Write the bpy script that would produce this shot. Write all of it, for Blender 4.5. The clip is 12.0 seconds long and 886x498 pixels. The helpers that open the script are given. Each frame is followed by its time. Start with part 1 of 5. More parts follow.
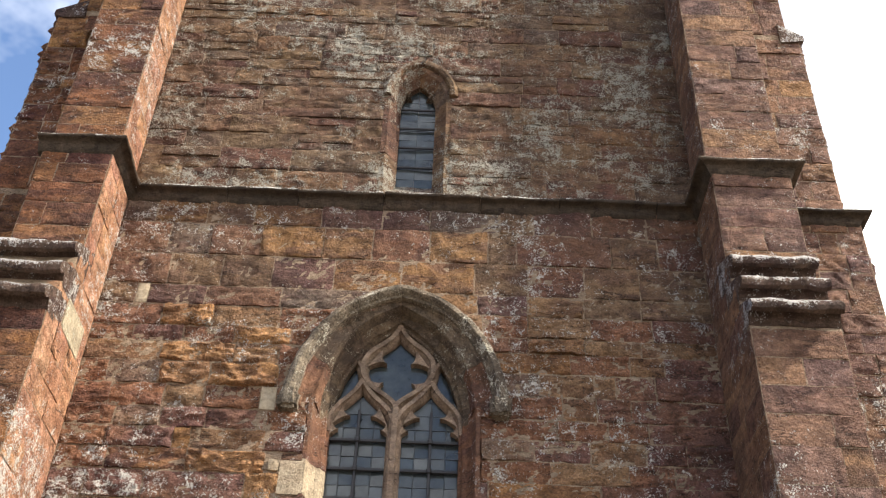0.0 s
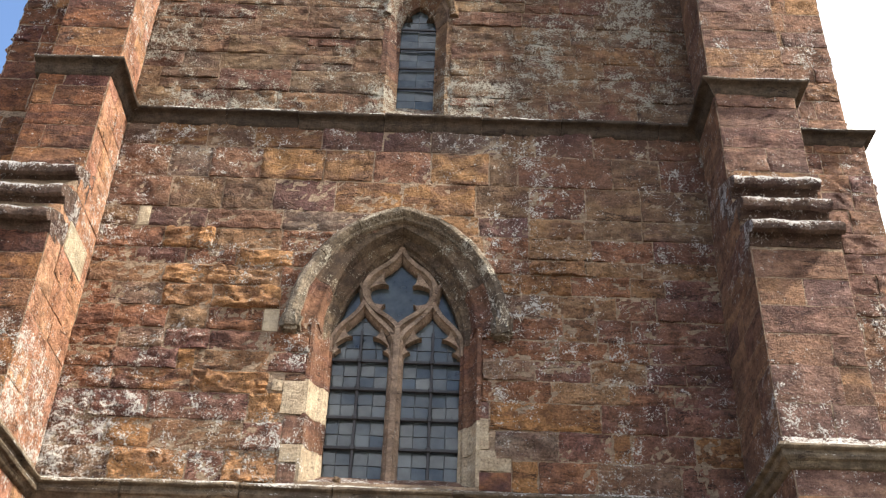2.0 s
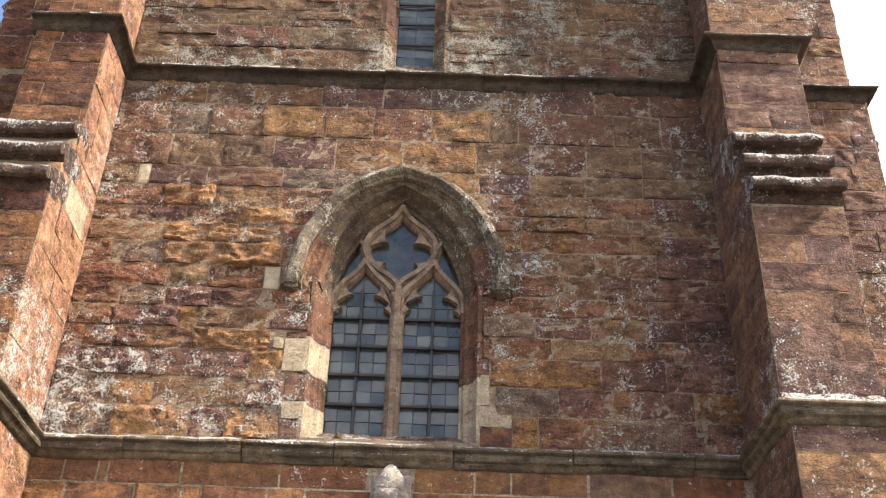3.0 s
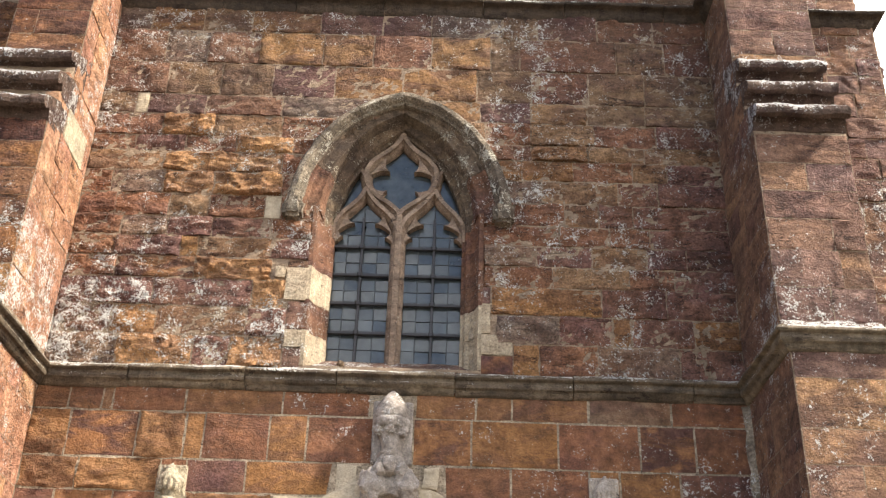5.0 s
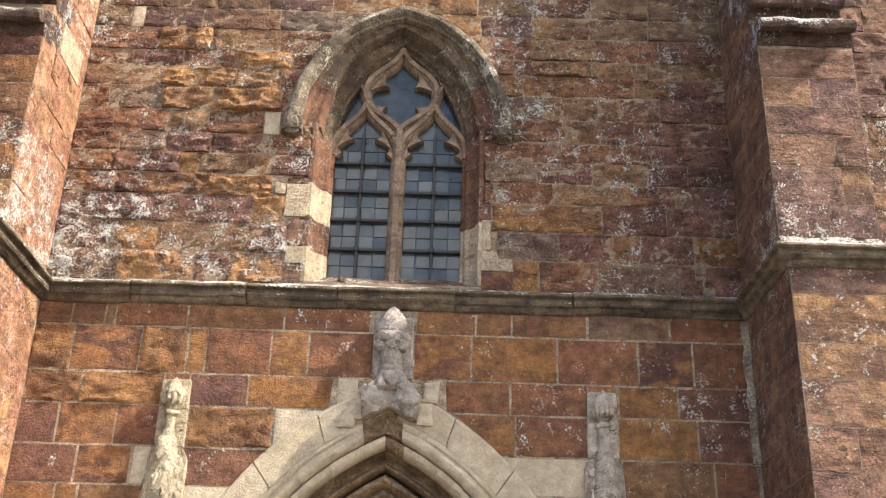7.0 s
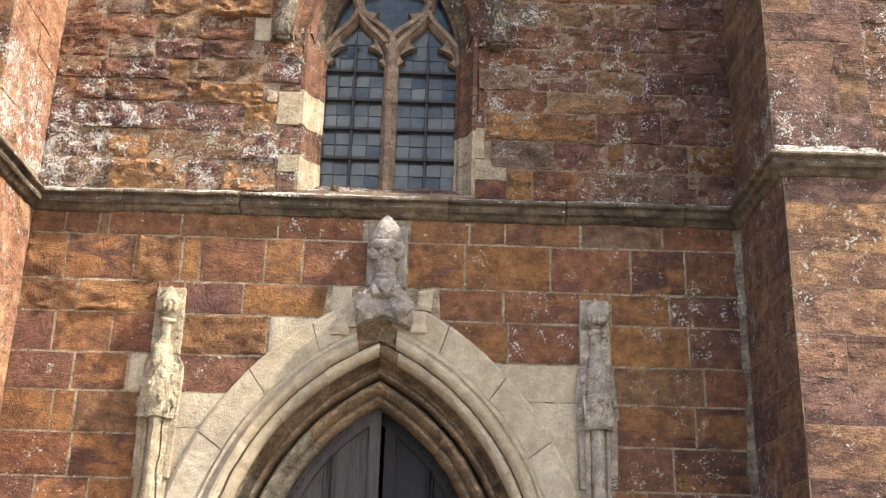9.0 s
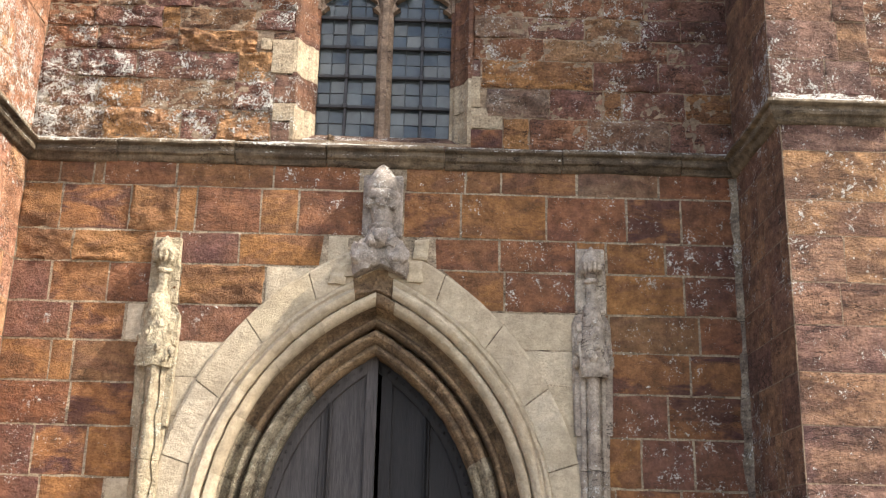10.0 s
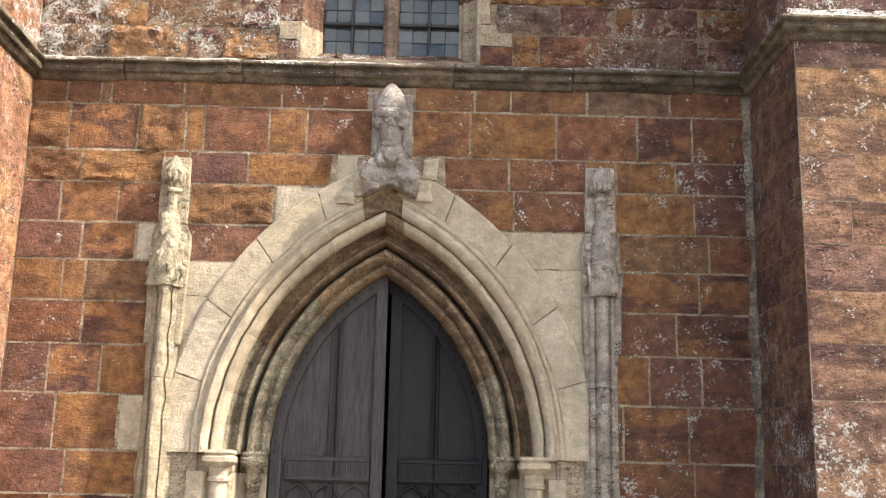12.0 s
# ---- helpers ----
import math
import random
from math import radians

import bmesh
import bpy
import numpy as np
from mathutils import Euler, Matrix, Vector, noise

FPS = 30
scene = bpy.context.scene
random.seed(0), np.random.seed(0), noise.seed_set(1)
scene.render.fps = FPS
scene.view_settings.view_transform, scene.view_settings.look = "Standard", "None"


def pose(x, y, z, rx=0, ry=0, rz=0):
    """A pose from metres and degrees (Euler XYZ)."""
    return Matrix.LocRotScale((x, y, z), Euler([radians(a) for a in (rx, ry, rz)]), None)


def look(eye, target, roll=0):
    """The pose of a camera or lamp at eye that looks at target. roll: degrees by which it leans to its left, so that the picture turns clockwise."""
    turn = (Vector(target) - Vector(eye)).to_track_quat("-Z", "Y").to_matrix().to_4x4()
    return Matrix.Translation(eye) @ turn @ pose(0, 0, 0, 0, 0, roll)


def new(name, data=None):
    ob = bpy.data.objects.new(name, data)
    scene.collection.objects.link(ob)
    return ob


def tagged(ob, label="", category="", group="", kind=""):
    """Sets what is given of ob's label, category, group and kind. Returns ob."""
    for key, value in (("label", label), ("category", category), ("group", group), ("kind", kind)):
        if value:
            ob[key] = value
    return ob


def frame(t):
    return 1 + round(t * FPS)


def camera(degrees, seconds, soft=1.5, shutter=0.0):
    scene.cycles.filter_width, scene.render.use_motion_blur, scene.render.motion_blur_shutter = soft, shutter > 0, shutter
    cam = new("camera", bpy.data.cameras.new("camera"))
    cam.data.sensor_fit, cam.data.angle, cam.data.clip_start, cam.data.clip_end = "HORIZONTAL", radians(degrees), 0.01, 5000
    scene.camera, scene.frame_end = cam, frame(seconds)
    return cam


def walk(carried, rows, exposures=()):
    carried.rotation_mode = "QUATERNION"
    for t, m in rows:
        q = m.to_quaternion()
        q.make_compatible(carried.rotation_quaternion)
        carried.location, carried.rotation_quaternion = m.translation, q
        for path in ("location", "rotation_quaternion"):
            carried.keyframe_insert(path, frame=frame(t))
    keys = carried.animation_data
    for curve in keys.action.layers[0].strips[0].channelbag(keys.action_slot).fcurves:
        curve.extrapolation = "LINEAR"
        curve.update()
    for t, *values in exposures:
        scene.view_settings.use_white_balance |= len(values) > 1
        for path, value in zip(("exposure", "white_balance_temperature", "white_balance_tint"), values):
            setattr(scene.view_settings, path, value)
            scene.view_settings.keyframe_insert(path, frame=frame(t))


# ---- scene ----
# A camera on one spot, tilting slowly down the tower: seconds, yaw, pitch, roll.
cam = camera(44.85, 12.0, soft=1.2)
EYE = (0.0, 0.0, 1.6)
ROWS = [
    (0.0, 0.525, 39.069, 2.448),
    (0.5, 0.451, 37.494, 2.422),
    (1.0, 0.407, 36.554, 2.342),
    (1.5, 0.411, 35.815, 2.253),
    (2.0, 0.398, 34.903, 2.191),
    (2.5, 0.340, 33.666, 2.137),
    (3.0, 0.335, 32.641, 2.046),
    (5.0, 0.253, 28.847, 1.850),
    (5.5, 0.173, 27.510, 1.835),
    (6.0, 0.051, 26.415, 1.774),
    (6.5, 0.122, 25.408, 1.815),
    (8.5, -0.074, 20.897, 1.615),
    (9.0, -0.409, 19.540, 1.581),
    (9.5, -0.636, 18.297, 1.491),
    (10.0, -0.702, 16.834, 1.353),
    (10.5, -0.698, 15.701, 1.385),
    (11.0, -0.532, 14.701, 1.422),
    (11.5, -0.314, 13.717, 1.405),
    (12.0, -0.285, 12.530, 1.354),
]


def aim(yaw, pitch, roll):
    a, b = radians(yaw), radians(pitch)
    ahead = Vector((-math.sin(a) * math.cos(b), math.cos(a) * math.cos(b), math.sin(b)))
    return look(EYE, Vector(EYE) + 10 * ahead, roll)


walk(cam, [(t, aim(yaw, pitch, roll)) for t, yaw, pitch, roll in ROWS], [(0.0, 0.85), (2.5, 1.05), (5.0, 1.16), (12.0, 1.18)])

# ---- light ----
SUN_AZ, SUN_EL = 74.0, 43.0        # degrees to the right of the wall's normal, and up
sun_way = Vector((math.sin(radians(SUN_AZ)) * math.cos(radians(SUN_EL)), -math.cos(radians(SUN_AZ)) * math.cos(radians(SUN_EL)), math.sin(radians(SUN_EL))))
sun = new("sun", bpy.data.lights.new("sun", "SUN"))
sun.data.energy, sun.data.angle, sun.data.color = 5.0, radians(1.2), (1.0, 0.93, 0.81)
sun.matrix_world = look(sun_way * 60, (0, 0, 0))

world = bpy.data.worlds.new("sky")
scene.world = world
world.use_nodes = True
wn, wl = world.node_tree.nodes, world.node_tree.links
sky = wn.new("ShaderNodeTexSky")
sky.sky_type, sky.sun_disc = "NISHITA", False
sky.sun_elevation, sky.sun_rotation = radians(SUN_EL), radians(180 - SUN_AZ)
w_co = wn.new("ShaderNodeTexCoord")
w_map = wn.new("ShaderNodeMapping")
w_map.inputs["Location"].default_value = (0.35, 0.0, 0.2)
w_map.inputs["Scale"].default_value = (1.0, 1.0, 1.6)
w_noise = wn.new("ShaderNodeTexNoise")
w_noise.inputs["Scale"].default_value, w_noise.inputs["Detail"].default_value, w_noise.inputs["Roughness"].default_value = 1.5, 7.0, 0.55
w_ramp = wn.new("ShaderNodeValToRGB")
w_ramp.color_ramp.elements[0].color = (0.0, 0.0, 0.0, 1)
w_ramp.color_ramp.elements[0].position, w_ramp.color_ramp.elements[1].position = 0.45, 0.64
w_mix = wn.new("ShaderNodeMix")
w_mix.data_type = "RGBA"
w_mix.inputs["B"].default_value = (12.3, 12.2, 12.1, 1)
wl.new(w_co.outputs["Generated"], w_map.inputs["Vector"])
wl.new(w_map.outputs[0], w_noise.inputs["Vector"])
w_sep = wn.new("ShaderNodeSeparateXYZ")
w_add = wn.new("ShaderNodeMath")
w_add.operation = "MULTIPLY_ADD"
w_add.inputs[1].default_value = 0.15
wl.new(w_co.outputs["Generated"], w_sep.inputs[0])
wl.new(w_sep.outputs["X"], w_add.inputs[0])
wl.new(w_noise.outputs["Fac"], w_add.inputs[2])
wl.new(w_add.outputs[0], w_ramp.inputs["Fac"])
wl.new(w_ramp.outputs["Color"], w_mix.inputs["Factor"])
w_tint = wn.new("ShaderNodeMix")
w_tint.data_type, w_tint.blend_type = "RGBA", "MULTIPLY"
w_tint.inputs["Factor"].default_value, w_tint.inputs["B"].default_value = 1.0, (1.03, 1.1, 1.2, 1)
wl.new(sky.outputs[0], w_tint.inputs["A"])
wl.new(w_tint.outputs["Result"], w_mix.inputs["A"])
wl.new(w_mix.outputs["Result"], wn["Background"].inputs["Color"])
wn["Background"].inputs["Strength"].default_value = 0.14


# ---- materials ----
class Nodes:
    """A short way to write a node material."""

    def __init__(self, name):
        self.mat = bpy.data.materials.new(name)
        self.mat.use_nodes = True
        self.tree = self.mat.node_tree
        self.bsdf = self.tree.nodes["Principled BSDF"]

    def add(self, kind, values=None, **links):
        node = self.tree.nodes.new("ShaderNode" + kind)
        for key, value in (values or {}).items():
            node.inputs[key].default_value = value
        for key, socket in links.items():
            self.tree.links.new(socket, node.inputs[key.replace("_", " ")])
        return node

    def put(self, name, socket):
        self.tree.links.new(socket, self.bsdf.inputs[name])

    def math(self, op, a, b=None):
        node = self.tree.nodes.new("ShaderNodeMath")
        node.operation = op
        for n, v in enumerate((a, b)):
            if v is None:
                continue
            if isinstance(v, (int, float)):
                node.inputs[n].default_value = v
            else:
                self.tree.links.new(v, node.inputs[n])
        return node.outputs[0]

    def ramp(self, fac, stops, mode="LINEAR"):
        node = self.tree.nodes.new("ShaderNodeValToRGB")
        node.color_ramp.interpolation = mode
        el = node.color_ramp.elements
        while len(el) < len(stops):
            el.new(0.5)
        for e, (p, c) in zip(el, stops):
            e.position = p
            e.color = (c, c, c, 1) if isinstance(c, (int, float)) else (*c, 1)
        self.tree.links.new(fac, node.inputs["Fac"])
        return node.outputs["Color"]

    def mix(self, fac, a, b, blend="MIX"):
        node = self.tree.nodes.new("ShaderNodeMix")
        node.data_type, node.blend_type = "RGBA", blend
        for key, v in (("Factor", fac), ("A", a), ("B", b)):
            if isinstance(v, (int, float)):
                node.inputs[key].default_value = v
            elif isinstance(v, tuple):
                node.inputs[key].default_value = (*v, 1)
            else:
                self.tree.links.new(v, node.inputs[key])
        return node.outputs["Result"]

    def noise(self, vector, scale, detail=4.0, rough=0.6, distort=0.0):
        return self.add("TexNoise", {"Scale": scale, "Detail": detail, "Roughness": rough, "Distortion": distort}, Vector=vector).outputs["Fac"]


def stone(name, palette, band=0.5, band_colour=(0.06, 0.028, 0.03), lichen=0.5, lichen_colour=(0.78, 0.73, 0.66), bump=1.0, grain=0.5, island=False, soil=0.35, blend=None, strata=0.9, mottle=0.75, top=0.0):
    """Weathered ferruginous sandstone: a colour a block, bands of darker iron, grain, pits, lichen."""
    n = Nodes(name)
    place = n.add("NewGeometry")
    rand = place.outputs["Random Per Island"] if island else n.add("ObjectInfo").outputs["Random"]
    shift = n.add("CombineXYZ", None, X=n.math("MULTIPLY", rand, 37.0), Y=n.math("MULTIPLY", rand, 71.0), Z=n.math("MULTIPLY", rand, 113.0)).outputs[0]
    vec = n.add("VectorMath", None, Vector=place.outputs["Position"])
    n.tree.links.new(shift, vec.inputs[1])
    own, pos = vec.outputs[0], place.outputs["Position"]
    base = n.ramp(rand, palette)
    hue = n.noise(own, 2.6, 3.0)
    other = n.ramp(n.math("FRACT", n.math("ADD", n.math("MULTIPLY", rand, 7.3), 0.31)), palette)
    col = n.mix(n.ramp(hue, [(0.45, 0.0), (0.62, 0.7)]), base, other)
    flat = n.add("Mapping", {"Scale": (1.6, 1.6, 4.2)}, Vector=own).outputs[0]
    bands = n.noise(flat, 1.5, 4.0, 0.6, 0.6)
    col = n.mix(n.ramp(bands, [(0.455, 0.0), (0.57, band)]), col, band_colour)
    if blend:
        drift = n.noise(pos, 1.7, 5.0, 0.65)
        col = n.mix(n.ramp(drift, [(0.35, 0.0), (0.65, 0.6)]), col, blend)
    ggrain = n.noise(pos, 55.0, 5.0, 0.7)
    col = n.mix(grain, col, n.ramp(ggrain, [(0.36, 0.1), (0.5, 0.68), (0.64, 1.3)]), "MULTIPLY")
    mid = n.noise(own, 11.0, 5.0, 0.65)
    col = n.mix(mottle, col, n.ramp(mid, [(0.3, 0.35), (0.5, 0.85), (0.72, 1.4)]), "MULTIPLY")
    pits = n.noise(own, 38.0, 3.0, 0.6)
    col = n.mix(n.ramp(pits, [(0.58, 0.0), (0.7, min(0.75, grain * 1.2))]), col, (0.045, 0.028, 0.022))
    stains = n.noise(pos, 1.3, 5.0, 0.6)
    col = n.mix(n.ramp(stains, [(0.48, 0.0), (0.7, soil)]), col, (0.05, 0.035, 0.028))
    # fissures along the bedding
    split = n.math("ABSOLUTE", n.math("SUBTRACT", n.noise(n.add("Mapping", {"Scale": (0.7, 0.7, 2.6)}, Vector=own).outputs[0], 2.4, 6.0, 0.62, 0.5), 0.5))
    crack = n.math("MULTIPLY", n.ramp(split, [(0.003, 1.0), (0.012, 0.0)]), n.ramp(n.noise(own, 3.1, 2.0), [(0.5, 0.0), (0.58, 0.9)]))
    col = n.mix(n.math("MULTIPLY", crack, min(1.0, strata)), col, (0.03, 0.018, 0.015))
    where = n.noise(pos, 0.9, 3.0, 0.55)
    spots = n.noise(pos, 58.0, 6.0, 0.75)
    patch = n.noise(pos, 9.0, 5.0, 0.68)
    fac = n.math("ADD", n.math("MULTIPLY", where, 0.36), n.math("ADD", n.math("MULTIPLY", spots, 0.66), n.math("MULTIPLY", patch, 0.46)))
    if top:
        up = n.add("SeparateXYZ", None, Vector=place.outputs["Normal"]).outputs["Z"]
        fac = n.math("ADD", fac, n.math("MULTIPLY", n.math("SUBTRACT", up, 0.25), top))
    lo = 0.945 - 0.21 * lichen
    mask = n.ramp(fac, [(lo - 0.01, 0.0), (lo + 0.01, 0.97)])
    tone = n.mix(n.noise(pos, 70.0, 3.0), lichen_colour, tuple(0.62 * c for c in lichen_colour))
    col = n.mix(mask, col, tone)
    n.put("Base Color", col)
    n.bsdf.inputs["Roughness"].default_value = 0.93
    n.bsdf.inputs["Specular IOR Level"].default_value = 0.2
    rough = n.math("ADD", n.math("MULTIPLY", n.noise(own, 15.0, 9.0, 0.72), 1.45), n.math("MULTIPLY", n.noise(flat, 3.2, 6.0, 0.65, 0.8), 0.55 * strata))
    rough = n.math("ADD", rough, n.math("MULTIPLY", n.noise(pos, 60.0, 4.0, 0.7), 0.6))
    rough = n.math("ADD", rough, n.math("MULTIPLY", mask, 0.12))
    rough = n.math("SUBTRACT", rough, n.math("MULTIPLY", crack, 0.35 * strata))
    n.put("Normal", n.add("Bump", {"Strength": 0.95, "Distance": 0.038 * bump}, Height=rough).outputs[0])
    return n.mat


IRON = [(0.0, (0.20, 0.075, 0.035)), (0.22, (0.30, 0.115, 0.035)), (0.4, (0.15, 0.055, 0.04)), (0.58, (0.36, 0.155, 0.05)), (0.75, (0.21, 0.085, 0.045)), (0.9, (0.42, 0.2, 0.07)), (1.0, (0.13, 0.06, 0.05))]
RUST = [(0.0, (0.17, 0.07, 0.04)), (0.2, (0.25, 0.105, 0.045)), (0.4, (0.12, 0.05, 0.042)), (0.6, (0.29, 0.13, 0.05)), (0.78, (0.17, 0.085, 0.055)), (0.92, (0.36, 0.18, 0.07)), (1.0, (0.14, 0.06, 0.05))]
GREY = [(0.0, (0.18, 0.11, 0.07)), (0.25, (0.25, 0.145, 0.08)), (0.45, (0.18, 0.083, 0.058)), (0.65, (0.28, 0.172, 0.09)), (0.85, (0.18, 0.118, 0.085)), (1.0, (0.28, 0.145, 0.068))]
PINK_SUNLIT = [(0.0, (0.44, 0.235, 0.16)), (0.35, (0.5, 0.27, 0.165)), (0.6, (0.38, 0.19, 0.135)), (0.85, (0.52, 0.29, 0.155)), (1.0, (0.45, 0.27, 0.185))]
CREAM = [(0.0, (0.5, 0.405, 0.275)), (0.3, (0.57, 0.465, 0.33)), (0.6, (0.46, 0.365, 0.25)), (1.0, (0.59, 0.49, 0.36))]
DRAB = [(0.0, (0.24, 0.17, 0.105)), (0.4, (0.3, 0.2, 0.12)), (0.7, (0.21, 0.135, 0.085)), (1.0, (0.28, 0.2, 0.13))]


def shades(c, *more):
    """A palette round one colour, so that each block differs a little."""
    r, g, b = c
    return [(0.0, (r * 0.82, g * 0.8, b * 0.8)), (0.3, (r * 1.1, g * 1.12, b * 1.1)), (0.6, (r * 0.92, g * 0.96, b)), (0.8, (r * 1.18, g * 1.15, b * 1.05)), (1.0, (r, g, b))]


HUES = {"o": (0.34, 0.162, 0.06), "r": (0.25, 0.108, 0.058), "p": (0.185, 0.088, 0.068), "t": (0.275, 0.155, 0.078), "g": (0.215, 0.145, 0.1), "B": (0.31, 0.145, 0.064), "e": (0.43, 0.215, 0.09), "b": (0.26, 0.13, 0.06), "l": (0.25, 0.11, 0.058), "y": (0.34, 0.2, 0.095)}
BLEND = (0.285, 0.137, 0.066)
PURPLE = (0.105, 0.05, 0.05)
low_kinds = {k: stone("ashlar_" + n, shades(tuple(v * f for v, f in zip(HUES[k], (1.12, 1.1, 1.1)))), band=0.95 if k == "B" else 0.5, band_colour=PURPLE, lichen=0.56 if k == "l" else 0.44 if k in "pr" else 0.3, bump=1.5 if k == "e" else 0.8, grain=0.24, soil=0.25, strata=0.5, blend=BLEND)
             for k, n in (("o", "orange"), ("r", "red"), ("p", "purple"), ("t", "tan"), ("g", "grey"), ("B", "banded"), ("e", "eroded"), ("b", "brown"), ("y", "ochre"), ("l", "lichened"))}
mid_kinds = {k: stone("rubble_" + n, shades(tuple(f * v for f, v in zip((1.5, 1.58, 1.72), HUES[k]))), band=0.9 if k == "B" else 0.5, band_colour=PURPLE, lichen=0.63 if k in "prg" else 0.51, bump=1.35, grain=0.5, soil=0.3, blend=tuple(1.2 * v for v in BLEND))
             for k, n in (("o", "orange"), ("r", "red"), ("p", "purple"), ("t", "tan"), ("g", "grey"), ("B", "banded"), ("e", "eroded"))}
# The same rubble hues dimmed: uneven light on the upper courses sits in colour.
dim_kinds = {k: stone("dim_rubble_" + n, shades(tuple(f * v for f, v in zip((1.08, 1.17, 1.32), HUES[k]))), band=0.6, band_colour=PURPLE, lichen=0.5 if k in "prg" else 0.4, bump=1.1, grain=0.4, soil=0.4, blend=(0.25, 0.142, 0.085))
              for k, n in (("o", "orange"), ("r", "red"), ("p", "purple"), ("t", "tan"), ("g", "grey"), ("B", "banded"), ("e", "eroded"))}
m_lower = stone("orange_ironstone", IRON, band=0.75, lichen=0.28, bump=0.55, grain=0.4, soil=0.2)
m_middle = stone("brown_ironstone", [(p, (r * 1.45, g * 1.45, b * 1.4)) for p, (r, g, b) in RUST], band=0.55, lichen=0.5, bump=1.1)
m_upper = stone("grey_brown_ironstone", [(p, (r * 1.14, g * 1.16, b * 1.15)) for p, (r, g, b) in GREY], band=0.42, lichen=0.72, lichen_colour=(0.5, 0.455, 0.37), bump=1.2, grain=0.4)
# Palette lifted so the left flank carries part of its sunlight in colour.
m_flank = stone("sunlit_pink_ironstone", [(p, (r * 1.34, g * 1.29, b * 1.22)) for p, (r, g, b) in PINK_SUNLIT], band=0.55, band_colour=(0.34, 0.14, 0.07), lichen=0.57, mottle=0.9, lichen_colour=(0.8, 0.75, 0.68), soil=0.15, bump=1.1, grain=0.5)
PIER = [(0.0, (0.28, 0.165, 0.13)), (0.3, (0.36, 0.195, 0.115)), (0.5, (0.21, 0.113, 0.098)), (0.75, (0.44, 0.24, 0.115)), (1.0, (0.27, 0.155, 0.125))]
m_pier = stone("purple_brown_ironstone", PIER, band=0.5, lichen=0.45, bump=1.0, grain=0.38)
# Orange raised above m_pier, making up in colour for the right flank's shade.
m_shade_lifted = stone("brown_orange_ironstone", [(0.0, (0.34, 0.185, 0.115)), (0.35, (0.42, 0.225, 0.12)), (0.6, (0.27, 0.14, 0.1)), (1.0, (0.38, 0.2, 0.11))], band=0.4, lichen=0.52, bump=1.2, grain=0.4)
m_cream = stone("cream_limestone", CREAM, band=0.1, band_colour=(0.3, 0.2, 0.12), lichen=0.25, lichen_colour=(0.7, 0.66, 0.55), bump=0.4, grain=0.16, soil=0.3, strata=0.15, mottle=0.4)
m_new = stone("tan_replaced_stone", [(0.0, (0.48, 0.38, 0.26)), (0.5, (0.55, 0.44, 0.305)), (1.0, (0.5, 0.395, 0.27))], band=0.3, band_colour=(0.26, 0.17, 0.1), lichen=0.3, bump=0.5, grain=0.45, soil=0.3, strata=0.15, mottle=0.4)
m_drab = stone("drab_sandstone", [(p, (r * 0.9, g * 0.92, b * 0.95)) for p, (r, g, b) in DRAB], band=0.6, band_colour=(0.09, 0.065, 0.05), lichen=0.55, lichen_colour=(0.6, 0.54, 0.42), bump=1.0, grain=0.45, soil=0.6, strata=0.3)
m_hood = stone("grey_hood_stone", [(0.0, (0.33, 0.262, 0.185)), (0.4, (0.39, 0.315, 0.228)), (0.7, (0.29, 0.222, 0.155)), (1.0, (0.36, 0.29, 0.208))], band=0.5, band_colour=(0.12, 0.095, 0.07), lichen=0.6, lichen_colour=(0.72, 0.66, 0.54), bump=0.8, grain=0.6, soil=0.65, strata=0.25)
m_tracery = stone("brown_tracery_stone", [(0.0, (0.31, 0.215, 0.15)), (1.0, (0.38, 0.27, 0.19))], band=0.3, band_colour=(0.12, 0.07, 0.05), lichen=0.3, bump=0.4, grain=0.4)
m_string = stone("mossy_limestone", [(0.0, (0.22, 0.165, 0.11)), (0.5, (0.33, 0.25, 0.165)), (1.0, (0.17, 0.125, 0.085))], band=0.5, band_colour=(0.05, 0.04, 0.03), lichen=0.4, bump=0.8, grain=0.3, soil=0.6, top=0.16)
# Dark base puts the shadow under the upper string's lip into the stone.
m_string_shaded = stone("shaded_lichened_stone", [(0.0, (0.1, 0.075, 0.055)), (0.5, (0.14, 0.1, 0.07)), (1.0, (0.08, 0.06, 0.045))], band=0.4, band_colour=(0.04, 0.035, 0.028), lichen=0.5, bump=0.9, grain=0.3, soil=0.4, top=0.16)
m_slab = stone("lichened_slab", [(0.0, (0.15, 0.095, 0.07)), (1.0, (0.2, 0.13, 0.095))], lichen=0.92, lichen_colour=(0.76, 0.71, 0.66), bump=1.3, grain=0.4, top=0.13)
m_hollow = stone("brown_stained_and_shaded_limestone", [(0.0, (0.3, 0.195, 0.11)), (0.5, (0.37, 0.25, 0.145)), (1.0, (0.31, 0.205, 0.12))], band=0.45, band_colour=(0.08, 0.05, 0.035), lichen=0.3, lichen_colour=(0.5, 0.42, 0.28), bump=0.6, soil=0.35, strata=0.2)
m_flaked = stone("flaking_cream_limestone", [(0.0, (0.52, 0.42, 0.28)), (0.5, (0.6, 0.5, 0.35)), (1.0, (0.48, 0.38, 0.25))], band=0.5, band_colour=(0.13, 0.085, 0.055), lichen=0.68, lichen_colour=(0.8, 0.7, 0.5), bump=1.3, soil=0.3, strata=0.3)
